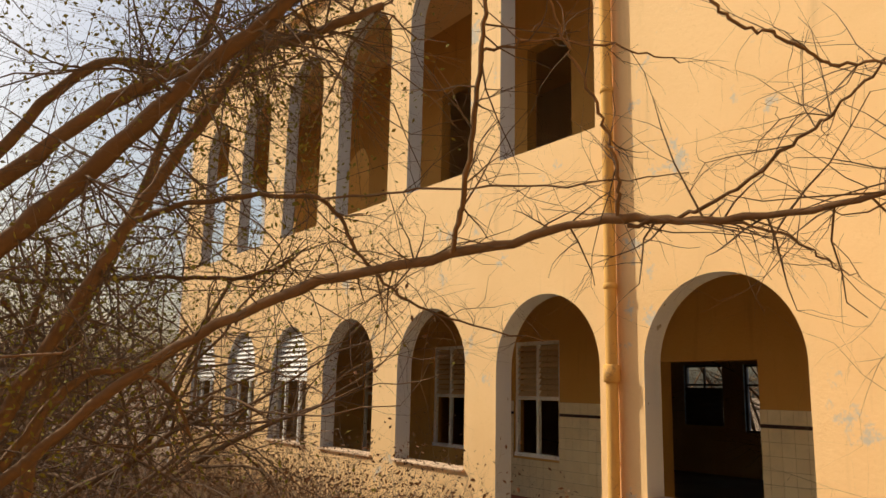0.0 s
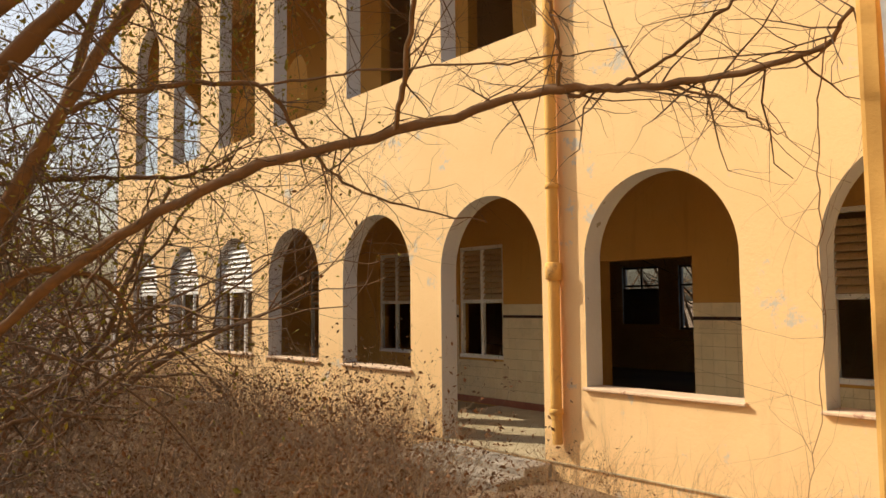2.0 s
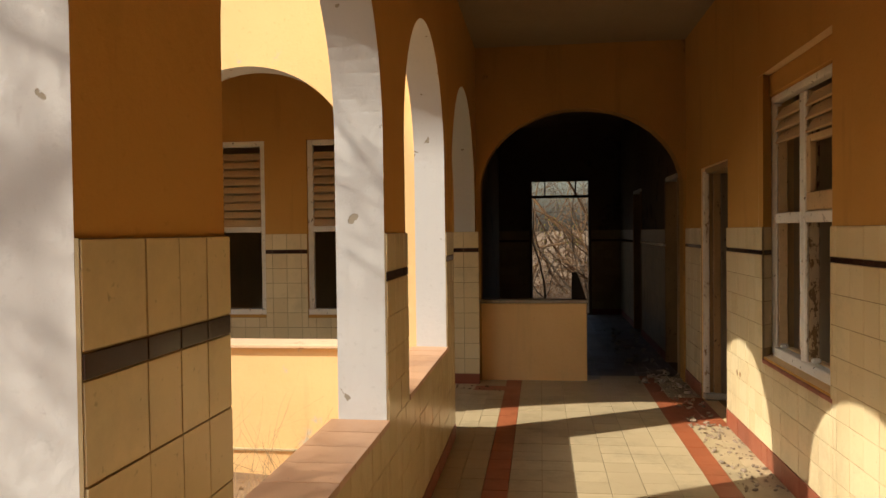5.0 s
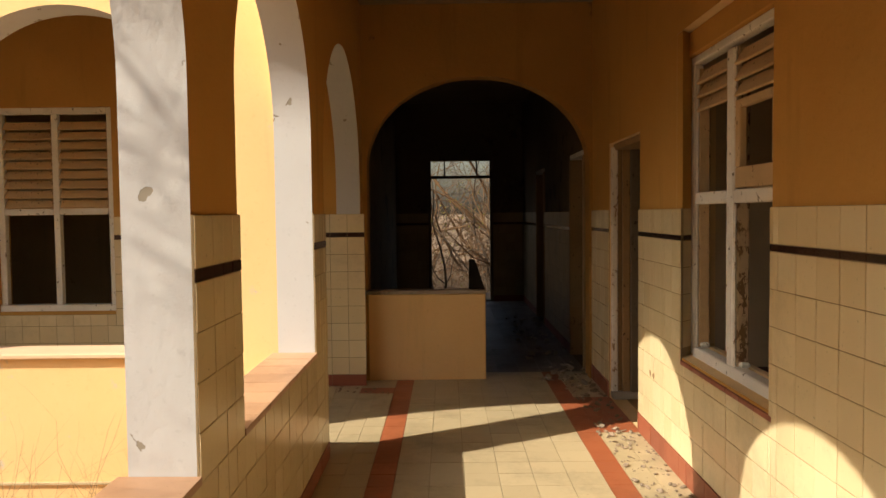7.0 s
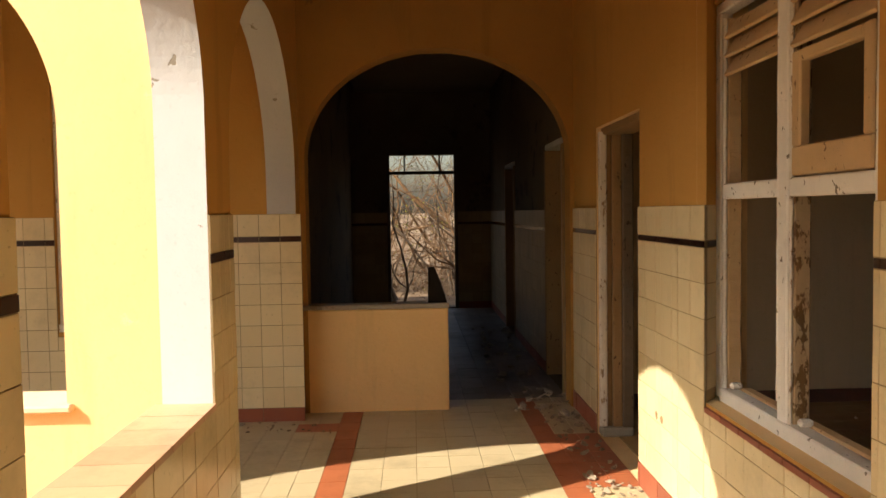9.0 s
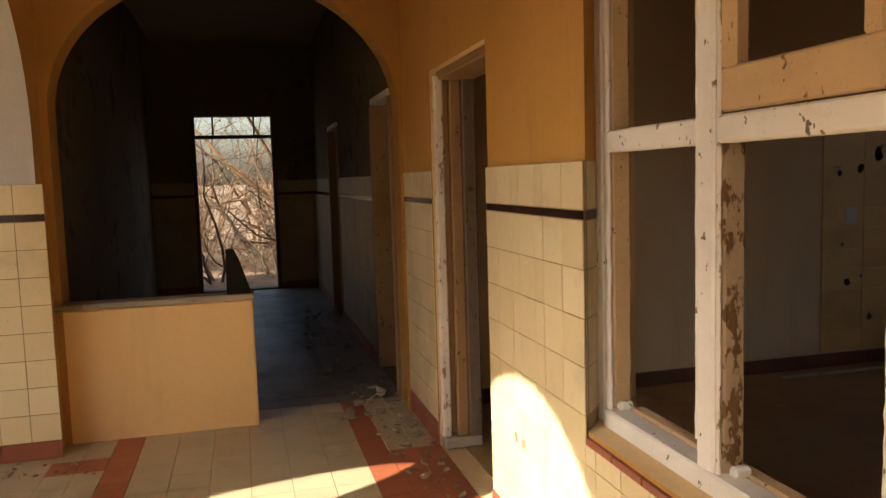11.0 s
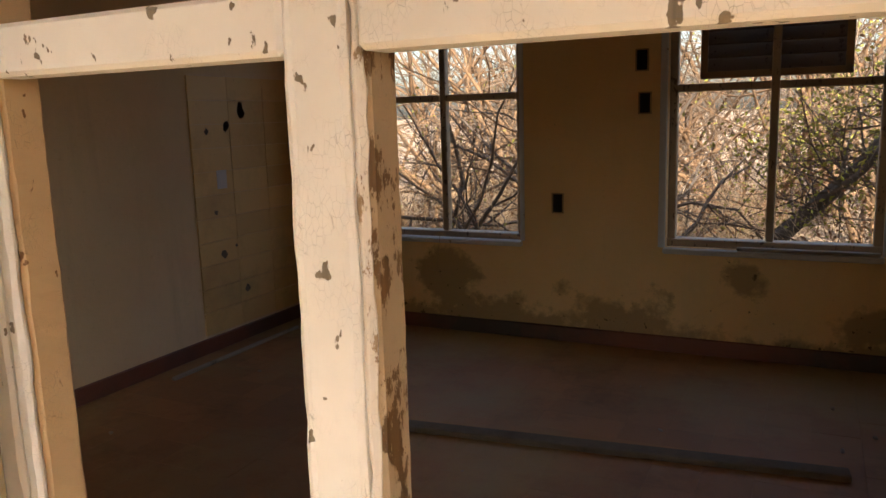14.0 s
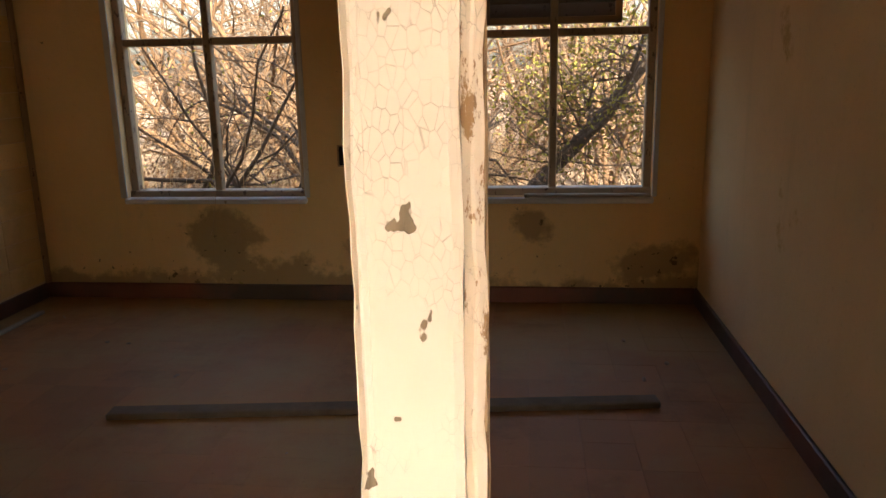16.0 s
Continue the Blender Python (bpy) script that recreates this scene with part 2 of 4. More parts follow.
# ---- mesh helpers ----
def mesh_of(name, verts, faces, mats, idx=None, smooth=False):
    me = bpy.data.meshes.new(name)
    me.from_pydata([tuple(v) for v in verts], [], [tuple(f) for f in faces])
    for m in mats:
        me.materials.append(m)
    if idx is not None:
        me.polygons.foreach_set("material_index", np.array(idx, dtype=np.int32))
    if smooth:
        me.polygons.foreach_set("use_smooth", np.ones(len(me.polygons), dtype=bool))
    me.update()
    return me


def part(name, bm, material, parent=None, label=""):
    """Link a bmesh (or a ready mesh) as one mesh object under its thing."""
    if isinstance(bm, bmesh.types.BMesh):
        me = bpy.data.meshes.new(name)
        bmesh.ops.recalc_face_normals(bm, faces=bm.faces[:])
        bm.to_mesh(me)
        bm.free()
    else:
        me = bm
    if material is not None and not me.materials:
        me.materials.append(material)
    ob = new(name, me)
    if parent is not None:
        ob.parent = parent
    if label:
        ob["label"] = label
    return ob


def thing(name, label, category, group="", kind="", at=(0, 0, 0), rz=0):
    ob = new(name)
    ob.matrix_world = pose(*at, 0, 0, rz)
    return tagged(ob, label, category, group, kind)


def add_box(bm, x0, x1, y0, y1, z0, z1, bevel=0.0):
    c = Matrix.Translation(((x0 + x1) / 2, (y0 + y1) / 2, (z0 + z1) / 2)) @ Matrix.Diagonal((abs(x1 - x0), abs(y1 - y0), abs(z1 - z0), 1))
    r = bmesh.ops.create_cube(bm, size=1, matrix=c)
    if bevel:
        es = {e for v in r["verts"] for e in v.link_edges}
        bmesh.ops.bevel(bm, geom=list(es), offset=bevel, segments=1, affect="EDGES")
    return bm


def boxes(*bs, bevel=0.004):
    bm = bmesh.new()
    for b in bs:
        add_box(bm, *b, bevel)
    return bm


def wall(name, along, a0, a1, u0, u1, z0, z1, openings, mats, label, arch_steps=48):
    """A wall that runs along x or y, a0..a1 thick, with openings (u0, u1, sill, top, arched) cut right through.
    mats: the face on the a0 side, the face on the a1 side, reveals."""
    V, F, I = [], [], []

    def P(u, a, z):
        V.append((u, a, z) if along == "x" else (a, u, z))
        return len(V) - 1

    def quad(p, i):
        F.append([P(*q) for q in p])
        I.append(i)

    def slab(ua, ub, za, zb):
        if ub - ua < 1e-4 or zb - za < 1e-4:
            return
        n = max(1, int((zb - za) / 1.0))
        for k in range(n):
            p, q = za + (zb - za) * k / n, za + (zb - za) * (k + 1) / n
            quad([(ua, a0, p), (ub, a0, p), (ub, a0, q), (ua, a0, q)], 0)
            quad([(ua, a1, p), (ub, a1, p), (ub, a1, q), (ua, a1, q)], 1)

    def reveal(pa, pb):
        quad([(pa[0], a0, pa[1]), (pb[0], a0, pb[1]), (pb[0], a1, pb[1]), (pa[0], a1, pa[1])], 2)

    u = u0
    cols = {}
    for o in openings:
        cols.setdefault((o[0], o[1]), []).append(o)
    for (ua, ub) in sorted(cols):
        slab(u, ua, z0, z1)
        z = z0
        for (_, _, sill, top, arched) in sorted(cols[(ua, ub)], key=lambda o: o[2]):
            slab(ua, ub, z, sill)
            r = (ub - ua) / 2
            if arched:
                rise = arched if arched is not True else r
                spring = top - rise
                pts = [(ua + r - r * math.cos(math.pi * k / arch_steps), spring + rise * math.sin(math.pi * k / arch_steps)) for k in range(arch_steps + 1)]
                zt = top + 0.02
                for p, q in zip(pts, pts[1:]):
                    quad([(p[0], a0, p[1]), (q[0], a0, q[1]), (q[0], a0, zt), (p[0], a0, zt)], 0)
                    quad([(p[0], a1, p[1]), (q[0], a1, q[1]), (q[0], a1, zt), (p[0], a1, zt)], 1)
                    reveal(p, q)
                z = zt
            else:
                spring = min(top, z1)
                if top < z1:
                    reveal((ua, top), (ub, top))
                z = spring
            reveal((ua, sill), (ua, spring))
            reveal((ub, sill), (ub, spring))
            if sill > z0:
                reveal((ua, sill), (ub, sill))
        slab(ua, ub, z, z1)
        u = ub
    slab(u, u1, z0, z1)
    reveal((u0, z0), (u0, z1))
    reveal((u1, z0), (u1, z1))
    u = u0
    for (ua, ub) in sorted(c for c in cols if any(o[3] >= z1 for o in cols[c])):
        if ua > u:
            reveal((u, z1), (ua, z1))
        u = ub
    if u1 > u:
        reveal((u, z1), (u1, z1))
    me = mesh_of(name, V, F, mats, I)
    bm = bmesh.new()
    bm.from_mesh(me)
    bmesh.ops.remove_doubles(bm, verts=bm.verts[:], dist=0.0005)
    bm.to_mesh(me)
    bm.free()
    ob = part(name, me, None)
    return tagged(ob, label, "wall", kind="structure")


# ---- the plan ----
E, N, NO, S, SO = 8.30, 1.32, 1.525, -0.73, -0.95   # end wall, arcade (inner, outer), window wall (inner, outer)
A, AI = 5.93, 6.16                                  # facade across the yard (outer, inner)
FAR, FARO = -4.855, -5.08                           # back wall of the room
TOP, WING, CEILZ, GROUND = 8.5, 3.75, 3.34, -0.17
ROOM_W, ROOM_E = 4.32, 8.45
HALL = 14.61

# ---- ground and floors ----
gm = bmesh.new()
bmesh.ops.create_grid(gm, x_segments=120, y_segments=120, size=30, matrix=Matrix.Translation((3, 8, GROUND)))
for v in gm.verts:
    d = Vector((v.co.x - 5, v.co.y - 1, 0))
    v.co.z += 0.05 * noise.noise(v.co * 0.8) + 0.03 * noise.noise(v.co * 2.7) - 0.03
for v in [v for v in gm.verts if v.is_boundary]:
    v.co.z = GROUND - 0.04
edge = [e for e in gm.edges if e.is_boundary]
ext = bmesh.ops.extrude_edge_only(gm, edges=edge)
for v in [g for g in ext["geom"] if isinstance(g, bmesh.types.BMVert)]:
    v.co.x, v.co.y = 3 + (v.co.x - 3) * 40, 8 + (v.co.y - 8) * 40
tagged(part("ground", gm, LITTER), "dry earth strewn with brown leaf litter", "ground", kind="structure")

slab = boxes((-4.2, HALL + 0.2, SO + 0.002, NO, -0.35, -0.012), (A + 0.002, 15.2, NO, 20.0, -0.35, -0.012), (ROOM_W - 0.2, 15.2, FARO, SO + 0.002, -0.35, -0.012), (-4.2, ROOM_W - 0.2, FARO, SO + 0.002, -0.35, -0.012), bevel=0)
floor = tagged(part("floor", slab, GROUT), "tiled gallery floor, grey with red bands", "floor", kind="structure")

# ---- walls ----
ARCH = 2.70
n_open = [(x, x + 1.55, 0.70, ARCH, True) for x in (-3.95, -1.84)]
n_open += [(0.27, 1.78, 0.70, ARCH, True), (2.29, 3.90, 0.70, ARCH, True), (4.40, 5.93, 0.70, ARCH, True), (6.33, E - 0.002, -0.01, 2.72, True)]
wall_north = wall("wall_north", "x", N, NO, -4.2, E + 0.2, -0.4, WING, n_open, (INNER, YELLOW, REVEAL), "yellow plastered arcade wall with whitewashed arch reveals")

a_pitch = [(1.91, 3.50), (4.12, 5.67), (6.21, 7.78), (8.36, 9.87), (10.50, 12.04), (12.61, 14.08), (14.84, 16.3), (17.0, 18.5)]
a_open = [(p, q, -0.01 if k == 2 else 0.73, 2.67, True) for k, (p, q) in enumerate(a_pitch)]
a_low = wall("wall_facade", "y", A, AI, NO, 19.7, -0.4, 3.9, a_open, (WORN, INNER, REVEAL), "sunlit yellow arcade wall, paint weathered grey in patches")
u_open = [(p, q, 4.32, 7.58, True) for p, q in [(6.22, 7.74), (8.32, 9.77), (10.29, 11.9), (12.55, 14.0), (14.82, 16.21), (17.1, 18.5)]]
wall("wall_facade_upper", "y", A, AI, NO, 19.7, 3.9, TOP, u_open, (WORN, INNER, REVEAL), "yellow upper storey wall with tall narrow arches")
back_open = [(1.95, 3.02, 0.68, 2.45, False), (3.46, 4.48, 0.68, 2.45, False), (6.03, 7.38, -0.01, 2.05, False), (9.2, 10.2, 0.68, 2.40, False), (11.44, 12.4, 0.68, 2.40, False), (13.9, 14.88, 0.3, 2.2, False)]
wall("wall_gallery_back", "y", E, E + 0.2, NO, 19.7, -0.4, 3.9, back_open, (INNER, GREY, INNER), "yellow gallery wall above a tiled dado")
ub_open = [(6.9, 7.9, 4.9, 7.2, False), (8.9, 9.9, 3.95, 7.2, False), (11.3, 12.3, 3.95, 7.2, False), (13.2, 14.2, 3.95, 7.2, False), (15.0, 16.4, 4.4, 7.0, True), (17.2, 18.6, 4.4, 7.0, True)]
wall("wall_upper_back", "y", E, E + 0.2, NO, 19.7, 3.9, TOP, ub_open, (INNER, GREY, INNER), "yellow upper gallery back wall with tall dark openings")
wall("wall_gallery_end", "x", 19.7, 19.9, A, 15.2, -0.4, TOP, [(6.4, 7.9, 4.4, 7.0, True)], (INNER, YELLOW, REVEAL), "yellow plastered end wall")
wall("wall_east", "y", 15.0, 15.2, 1.6, 19.7, -0.4, WING, [(9.6, 10.6, 0.9, 2.3, False), (3.0, 4.0, 0.9, 2.2, False), (11.1, 12.1, 1.0, 2.3, False), ], (ROOM, YELLOW, REVEAL), "dim plastered outer wall")

# window wall of the gallery, and the end arch
s_open = [(4.73, 6.005, 0.68, 2.48, False), (6.83, 7.79, -0.01, 2.03, False)]
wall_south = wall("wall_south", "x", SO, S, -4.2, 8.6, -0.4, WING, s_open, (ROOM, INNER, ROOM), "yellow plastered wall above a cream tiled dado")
wall_hall_south = wall("wall_hall_south", "x", SO, S, 8.6, HALL, -0.4, WING, [(8.86, 9.7, -0.01, 2.08, False), (11.8, 12.7, -0.01, 2.08, False)], (ROOM, HALLP, HALLP), "hall wall above a tiled dado, both coloured dark for shade")
wall("wall_end", "y", E + 0.2, E + 0.4, S, 1.42, -0.4, WING, [(-0.70, 1.28, -0.01, 2.71, 0.80)], (END_SHADE, HALLP, END_SHADE), "yellow plastered end wall with a wide arch")
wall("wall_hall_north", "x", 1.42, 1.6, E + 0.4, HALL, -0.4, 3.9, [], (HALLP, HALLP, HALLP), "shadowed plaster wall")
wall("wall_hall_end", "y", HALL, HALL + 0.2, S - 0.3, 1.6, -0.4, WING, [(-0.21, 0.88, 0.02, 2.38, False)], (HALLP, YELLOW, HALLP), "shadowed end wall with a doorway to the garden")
wall("wall_west", "y", -4.4, -4.2, FARO, NO, -0.4, WING, [], (YELLOW, INNER, INNER), "plain yellow end wall")

# the room
far_open = [(4.61, 5.756, 0.655, 2.46, False), (6.68, 7.83, 0.645, 2.46, False)]
wall("wall_room_back", "x", FARO, FAR, -4.2, 15.0, -0.4, WING, far_open, (YELLOW, DAMP, ROOM), "stained cream plaster wall, mould below the windows")
wall("wall_room_east", "y", ROOM_E, ROOM_E + 0.2, FAR, SO, -0.4, 3.9, [], (GREY, GREY, GREY), "pale plaster wall")
wall("wall_room_west", "y", ROOM_W - 0.2, ROOM_W, FAR, SO, -0.4, 3.9, [], (GREY, ROOM, ROOM), "stained cream plaster wall with scuffed holes")
wall("wall_hall_rooms", "y", HALL, HALL + 0.2, FAR, S - 0.3, -0.4, WING, [], (GREY, YELLOW, GREY), "plain plaster wall")

# ceilings and roof
for nm, b in (("ceiling", (-4.2, HALL, SO + 0.22, N, CEILZ, CEILZ + 0.12)), ("ceiling_gallery", (AI, E, NO, 19.7, CEILZ, CEILZ + 0.12)), ("ceiling_room", (ROOM_W, ROOM_E, FAR, SO, CEILZ, CEILZ + 0.12)), ("ceiling_back_rooms", (E + 0.2, 15.0, 1.6, 19.7, CEILZ, CEILZ + 0.12)), ("ceiling_side_rooms", (ROOM_E + 0.2, HALL, FAR, SO, CEILZ, CEILZ + 0.12))):
    cm = boxes(b, bevel=0)
    x0, x1, y0, y1 = b[:4]
    if nm == "ceiling":
        for k in range(9):
            xx = x0 + 0.9 + k * 1.05
            add_box(cm, xx, xx + 0.03, y0, y1, CEILZ - 0.008, CEILZ - 0.001)
        for yy in (-0.05, 0.62):
            add_box(cm, x0, E, yy, yy + 0.03, CEILZ - 0.008, CEILZ - 0.001)
    tagged(part(nm, cm, CEIL), "dingy board ceiling with cover strips", "ceiling", kind="structure")
wall("wall_upper_rooms", "y", 12.0, 12.2, 1.6, 14.6, WING, TOP, [], (GREY, YELLOW, GREY), "plain upper storey wall")
wall("wall_upper_side", "x", 14.6, 14.8, E + 0.2, 12.2, WING, TOP, [], (GREY, YELLOW, GREY), "plain upper storey wall")
wall("wall_upper_south", "x", 1.40, 1.60, A, 12.2, WING, TOP, [], (YELLOW, GREY, GREY), "plain upper storey wall")
tagged(part("roof", boxes((-4.6, 15.4, FARO - 0.2, NO, WING, WING + 0.14), (E + 0.2, 15.4, NO, 19.9, WING, WING + 0.14), bevel=0.02), CONCRETE), "flat concrete roof of the single storey wing", "roof", kind="structure")
tagged(part("roof_upper", boxes((A - 0.15, 12.4, 1.38, 14.9, TOP, TOP + 0.2), (A - 0.15, E + 0.35, 14.9, 20.1, TOP, TOP + 0.2), bevel=0.02), YELLOW), "flat roof slab with a yellow edge", "roof", kind="structure")

# ---- tiles ----
def unit_tile():
    bm = bmesh.new()
    bmesh.ops.create_cube(bm, size=1)
    top = [e for e in bm.edges if all(v.co.z > 0 for v in e.verts)]
    bmesh.ops.bevel(bm, geom=top, offset=0.02, segments=1, affect="EDGES")
    me = bpy.data.meshes.new("tile")
    bm.to_mesh(me)
    bm.free()
    return me


TILE = {}


def tile_mesh(mat):
    if mat.name not in TILE:
        me = unit_tile()
        me.materials.append(mat)
        TILE[mat.name] = me
    return TILE[mat.name]


def lay(parent, pieces, limit=300, name="tile"):
    """pieces: (mat, matrix). The first ones become objects, the rest one joined mesh."""
    for mat, m in pieces[:limit]:
        ob = new(name, tile_mesh(mat))
        ob.parent = parent
        ob.matrix_world = m
    rest = pieces[limit:]
    if rest:
        V, F, I, mats = [], [], [], []
        for mat, m in rest:
            src = tile_mesh(mat)
            if mat not in mats:
                mats.append(mat)
            b = len(V)
            V += [tuple(m @ v.co) for v in src.vertices]
            for p in src.polygons:
                F.append([b + i for i in p.vertices])
                I.append(mats.index(mat))
        ob = part(name + "s_rest", mesh_of("tiles", V, F, mats, I), None, parent)
        ob["kind"] = "stuff"


SOUTH_ROWS = [(0.0, 0.13, 0.30, 0)] + [(0.13 + 0.15 * k, 0.28 + 0.15 * k, 0.157, 1) for k in range(8)] + [(1.33, 1.36, 0.157, 2), (1.36, 1.508, 0.157, 1)]
DADO_ROWS = [(0.0, 0.10, 0.30, 0)] + [(0.10 + 0.15 * k, 0.25 + 0.15 * k, 0.15, 1) for k in range(8)] + [(1.30, 1.34, 0.15, 2), (1.34, 1.50, 0.15, 1)]


def dado(parent, along, face, sign, u0, u1, skips, limit=300, start=None, rows=DADO_ROWS, plain=None, cuts=None):
    """Glazed wall tiles on the plane `face`, looking to the sign side."""
    a, b = sorted((face + sign * 0.0005, face + sign * 0.007))
    back = wall("grout", along, a, b, u0, u1, rows[0][0], rows[-1][1], [(p, q, r, s, False) for p, q, r, s in skips], (GROUT, GROUT, GROUT), "")
    back.parent = parent
    for key in ("label", "category", "kind"):
        if key in back:
            del back[key]
    rng = random.Random(int(face * 100) + int(u0 * 10))
    out = []
    nrm = Vector((0, sign, 0)) if along == "x" else Vector((sign, 0, 0))
    ax = Vector((1, 0, 0)) if along == "x" else Vector((0, 1, 0))
    up = Vector((0, 0, 1))
    for (z0, z1, w, kind) in rows:
        mat = (BASE, plain or CREAM, STRIPE)[kind]
        u = u0 if start is None else start
        step = 0
        while u < u1 - 0.005:
            if cuts and kind:
                if step >= len(cuts) - 1:
                    break
                u, w = cuts[step], cuts[step + 1] - cuts[step]
                step += 1
            spans = [(max(u, u0), min(u + w, u1))]
            for p, q, r, s in skips:
                if z1 > r + 0.01 and z0 < s - 0.01:
                    nxt = []
                    for i, j in spans:
                        if q <= i or p >= j:
                            nxt.append((i, j))
                        else:
                            if p > i:
                                nxt.append((i, p))
                            if z0 < r - 0.02:
                                nxt.append((max(i, p), min(j, q)))
                            if q < j:
                                nxt.append((q, j))
                    spans = nxt
            for i, j in spans:
                if j - i < 0.012:
                    continue
                zz0, zz1 = z0, z1
                for p, q, r, s in skips:
                    if p <= i + 0.002 and q >= j - 0.002 and r > zz0 and r < zz1:
                        zz1 = r
                c = ax * ((i + j) / 2) + up * ((zz0 + zz1) / 2)
                t = 0.011 + rng.uniform(-0.0012, 0.0012) + (0.004 if kind == 0 else 0)
                c = c + (Vector((0, face, 0)) if along == "x" else Vector((face, 0, 0))) + nrm * (t / 2)
                x_ax = ax
                z_ax = nrm
                y_ax = z_ax.cross(x_ax)
                m = Matrix((x_ax, y_ax, z_ax)).transposed().to_4x4()
                m = Matrix.Translation(c) @ m @ pose(0, 0, 0, rng.uniform(-0.25, 0.25), rng.uniform(-0.25, 0.25), 0) @ Matrix.Diagonal((j - i - 0.004, zz1 - zz0 - 0.004, t, 1))
                out.append((mat, m, (c - Vector((5.5, 0, 1))).length))
            u += w
    out.sort(key=lambda o: o[2])
    lay(parent, [(o[0], o[1]) for o in out], limit)


# ---- masonry trim ----
def sill(name, along, u0, u1, a0, a1, z, label):
    """A ledge of clay tiles laid side by side."""
    ob = thing(name, label, "sill", kind="structure")
    n = max(3, round((u1 - u0) / 0.2))
    for k in range(n):
        p, q = u0 + (u1 - u0) * k / n + 0.002, u0 + (u1 - u0) * (k + 1) / n - 0.002
        m = Matrix.Translation(((p + q) / 2, (a0 + a1) / 2, z) if along == "x" else ((a0 + a1) / 2, (p + q) / 2, z))
        d = (q - p, a1 - a0, 0.026) if along == "x" else (a1 - a0, q - p, 0.026)
        o = new("tile", tile_mesh(SILL))
        o.parent = ob
        o.matrix_world = m @ pose(0, 0, 0, random.uniform(-0.5, 0.5), random.uniform(-0.4, 0.4), 0) @ Matrix.Diagonal((*d, 1))
    return ob


for p, q in ((-3.95, -2.4), (-1.84, -0.29), (0.27, 1.78), (2.29, 3.90), (4.40, 5.93)):
    sill("window_sill", "x", p, q, N - 0.015, NO + 0.03, 0.712, "dusty red clay tile ledge of an arch")
for k, (p, q) in enumerate(a_pitch):
    if k != 2:
        sm = boxes((A - 0.04, AI + 0.02, p - 0.03, q + 0.03, 0.705, 0.737), bevel=0.008)
        tagged(part("window_sill", sm, LEDGE), "pale clay ledge of a facade arch", "sill", kind="structure")
# outer skin of the arcade piers
for p, q in ((-0.29, 0.27), (1.78, 2.29)):
    tagged(part("trim", boxes((p + 0.004, q - 0.004, NO, NO + 0.05, -0.3, 3.3), bevel=0.012), PIPE), "stained yellow outer edge of an arcade pier", "trim", kind="structure")

low_wall = thing("half_wall", "low yellow plastered counter wall across the arch", "wall", kind="structure")
part("body", boxes((8.505, 8.62, 0.23, 1.40, -0.01, 0.775), bevel=0.01), YELLOW, low_wall)
part("coping", boxes((8.485, 8.635, 0.222, 1.40, 0.776, 0.812), bevel=0.008), CONCRETE, low_wall, "worn grey coping")
bm = bmesh.new()
f = bm.faces.new([bm.verts.new((8.53, y, z)) for y, z in ((0.235, 0.812), (0.38, 0.812), (0.375, 1.08), (0.33, 1.085), (0.30, 1.02))])
ex = bmesh.ops.extrude_face_region(bm, geom=[f])
for v in [g for g in ex["geom"] if isinstance(g, bmesh.types.BMVert)]:
    v.co.x += 0.03
tagged(part("charred_board", bm, BLACK), "black broken board standing on the half wall", "board")

# ---- joinery ----
def bar(parent, name, x0, x1, y0, y1, z0, z1, mat=None, bevel=0.006, label=""):
    return part(name, boxes((x0, x1, y0, y1, z0, z1), bevel=bevel), mat or WHITE, parent, label)


def rough_bar(parent, name, x0, x1, y0, y1, z0, z1, mat=None, seed=1, amp=0.004, label=""):
    """A long upright timber with nibbled, uneven edges."""
    bm = bmesh.new()
    add_box(bm, x0, x1, y0, y1, z0, z1)
    es = [e for e in bm.edges if abs(e.verts[0].co.z - e.verts[1].co.z) > 0.05]
    bmesh.ops.subdivide_edges(bm, edges=es, cuts=60, use_grid_fill=True)
    up = [e for e in bm.edges if abs(e.verts[0].co.z - e.verts[1].co.z) > 0.005]
    bmesh.ops.bevel(bm, geom=up, offset=0.006, segments=1, affect="EDGES")
    for v in bm.verts:
        q = Vector((v.co.x * 14 + seed, v.co.y * 14, v.co.z * 16))
        n = 0.35 * noise.noise(q) + 0.8 * noise.noise(q * 4.1)
        v.co.x += amp * n
        v.co.y += amp * 0.4 * n
    return part(name, bm, mat or WHITE, parent, label)


# the big window of the gallery
gw = thing("window_1", "white wooden window, paint flaking off, panes gone", "window", kind="structure")
rough_bar(gw, "window_frame", 5.946, 6.003, S - 0.10, S - 0.045, 0.69, 2.30, seed=3, amp=0.003)
rough_bar(gw, "moulding", 5.918, 5.945, S - 0.066, S - 0.050, 0.735, 2.275, WHITE, 35, 0.004, "flaking moulding")
rough_bar(gw, "window_frame", 4.79, 4.872, S - 0.10, S - 0.045, 0.69, 2.30, seed=5, amp=0.003)
bar(gw, "window_frame", 4.735, 5.945, S - 0.11, S - 0.04, 0.665, 0.735)
bar(gw, "window_frame", 4.735, 5.995, S - 0.11, S - 0.045, 2.301, 2.345)
bar(gw, "lintel_board", 4.735, 5.995, SO + 0.05, S - 0.02, 2.346, 2.478, INNER)
rough_bar(gw, "mullion", 5.376, 5.444, S - 0.09, S - 0.047, 0.735, 2.275, seed=9, amp=0.0025)
rough_bar(gw, "moulding", 5.361, 5.3755, S - 0.066, S - 0.052, 0.735, 2.275, FLAKY, 33, 0.004, "stripped brown moulding")
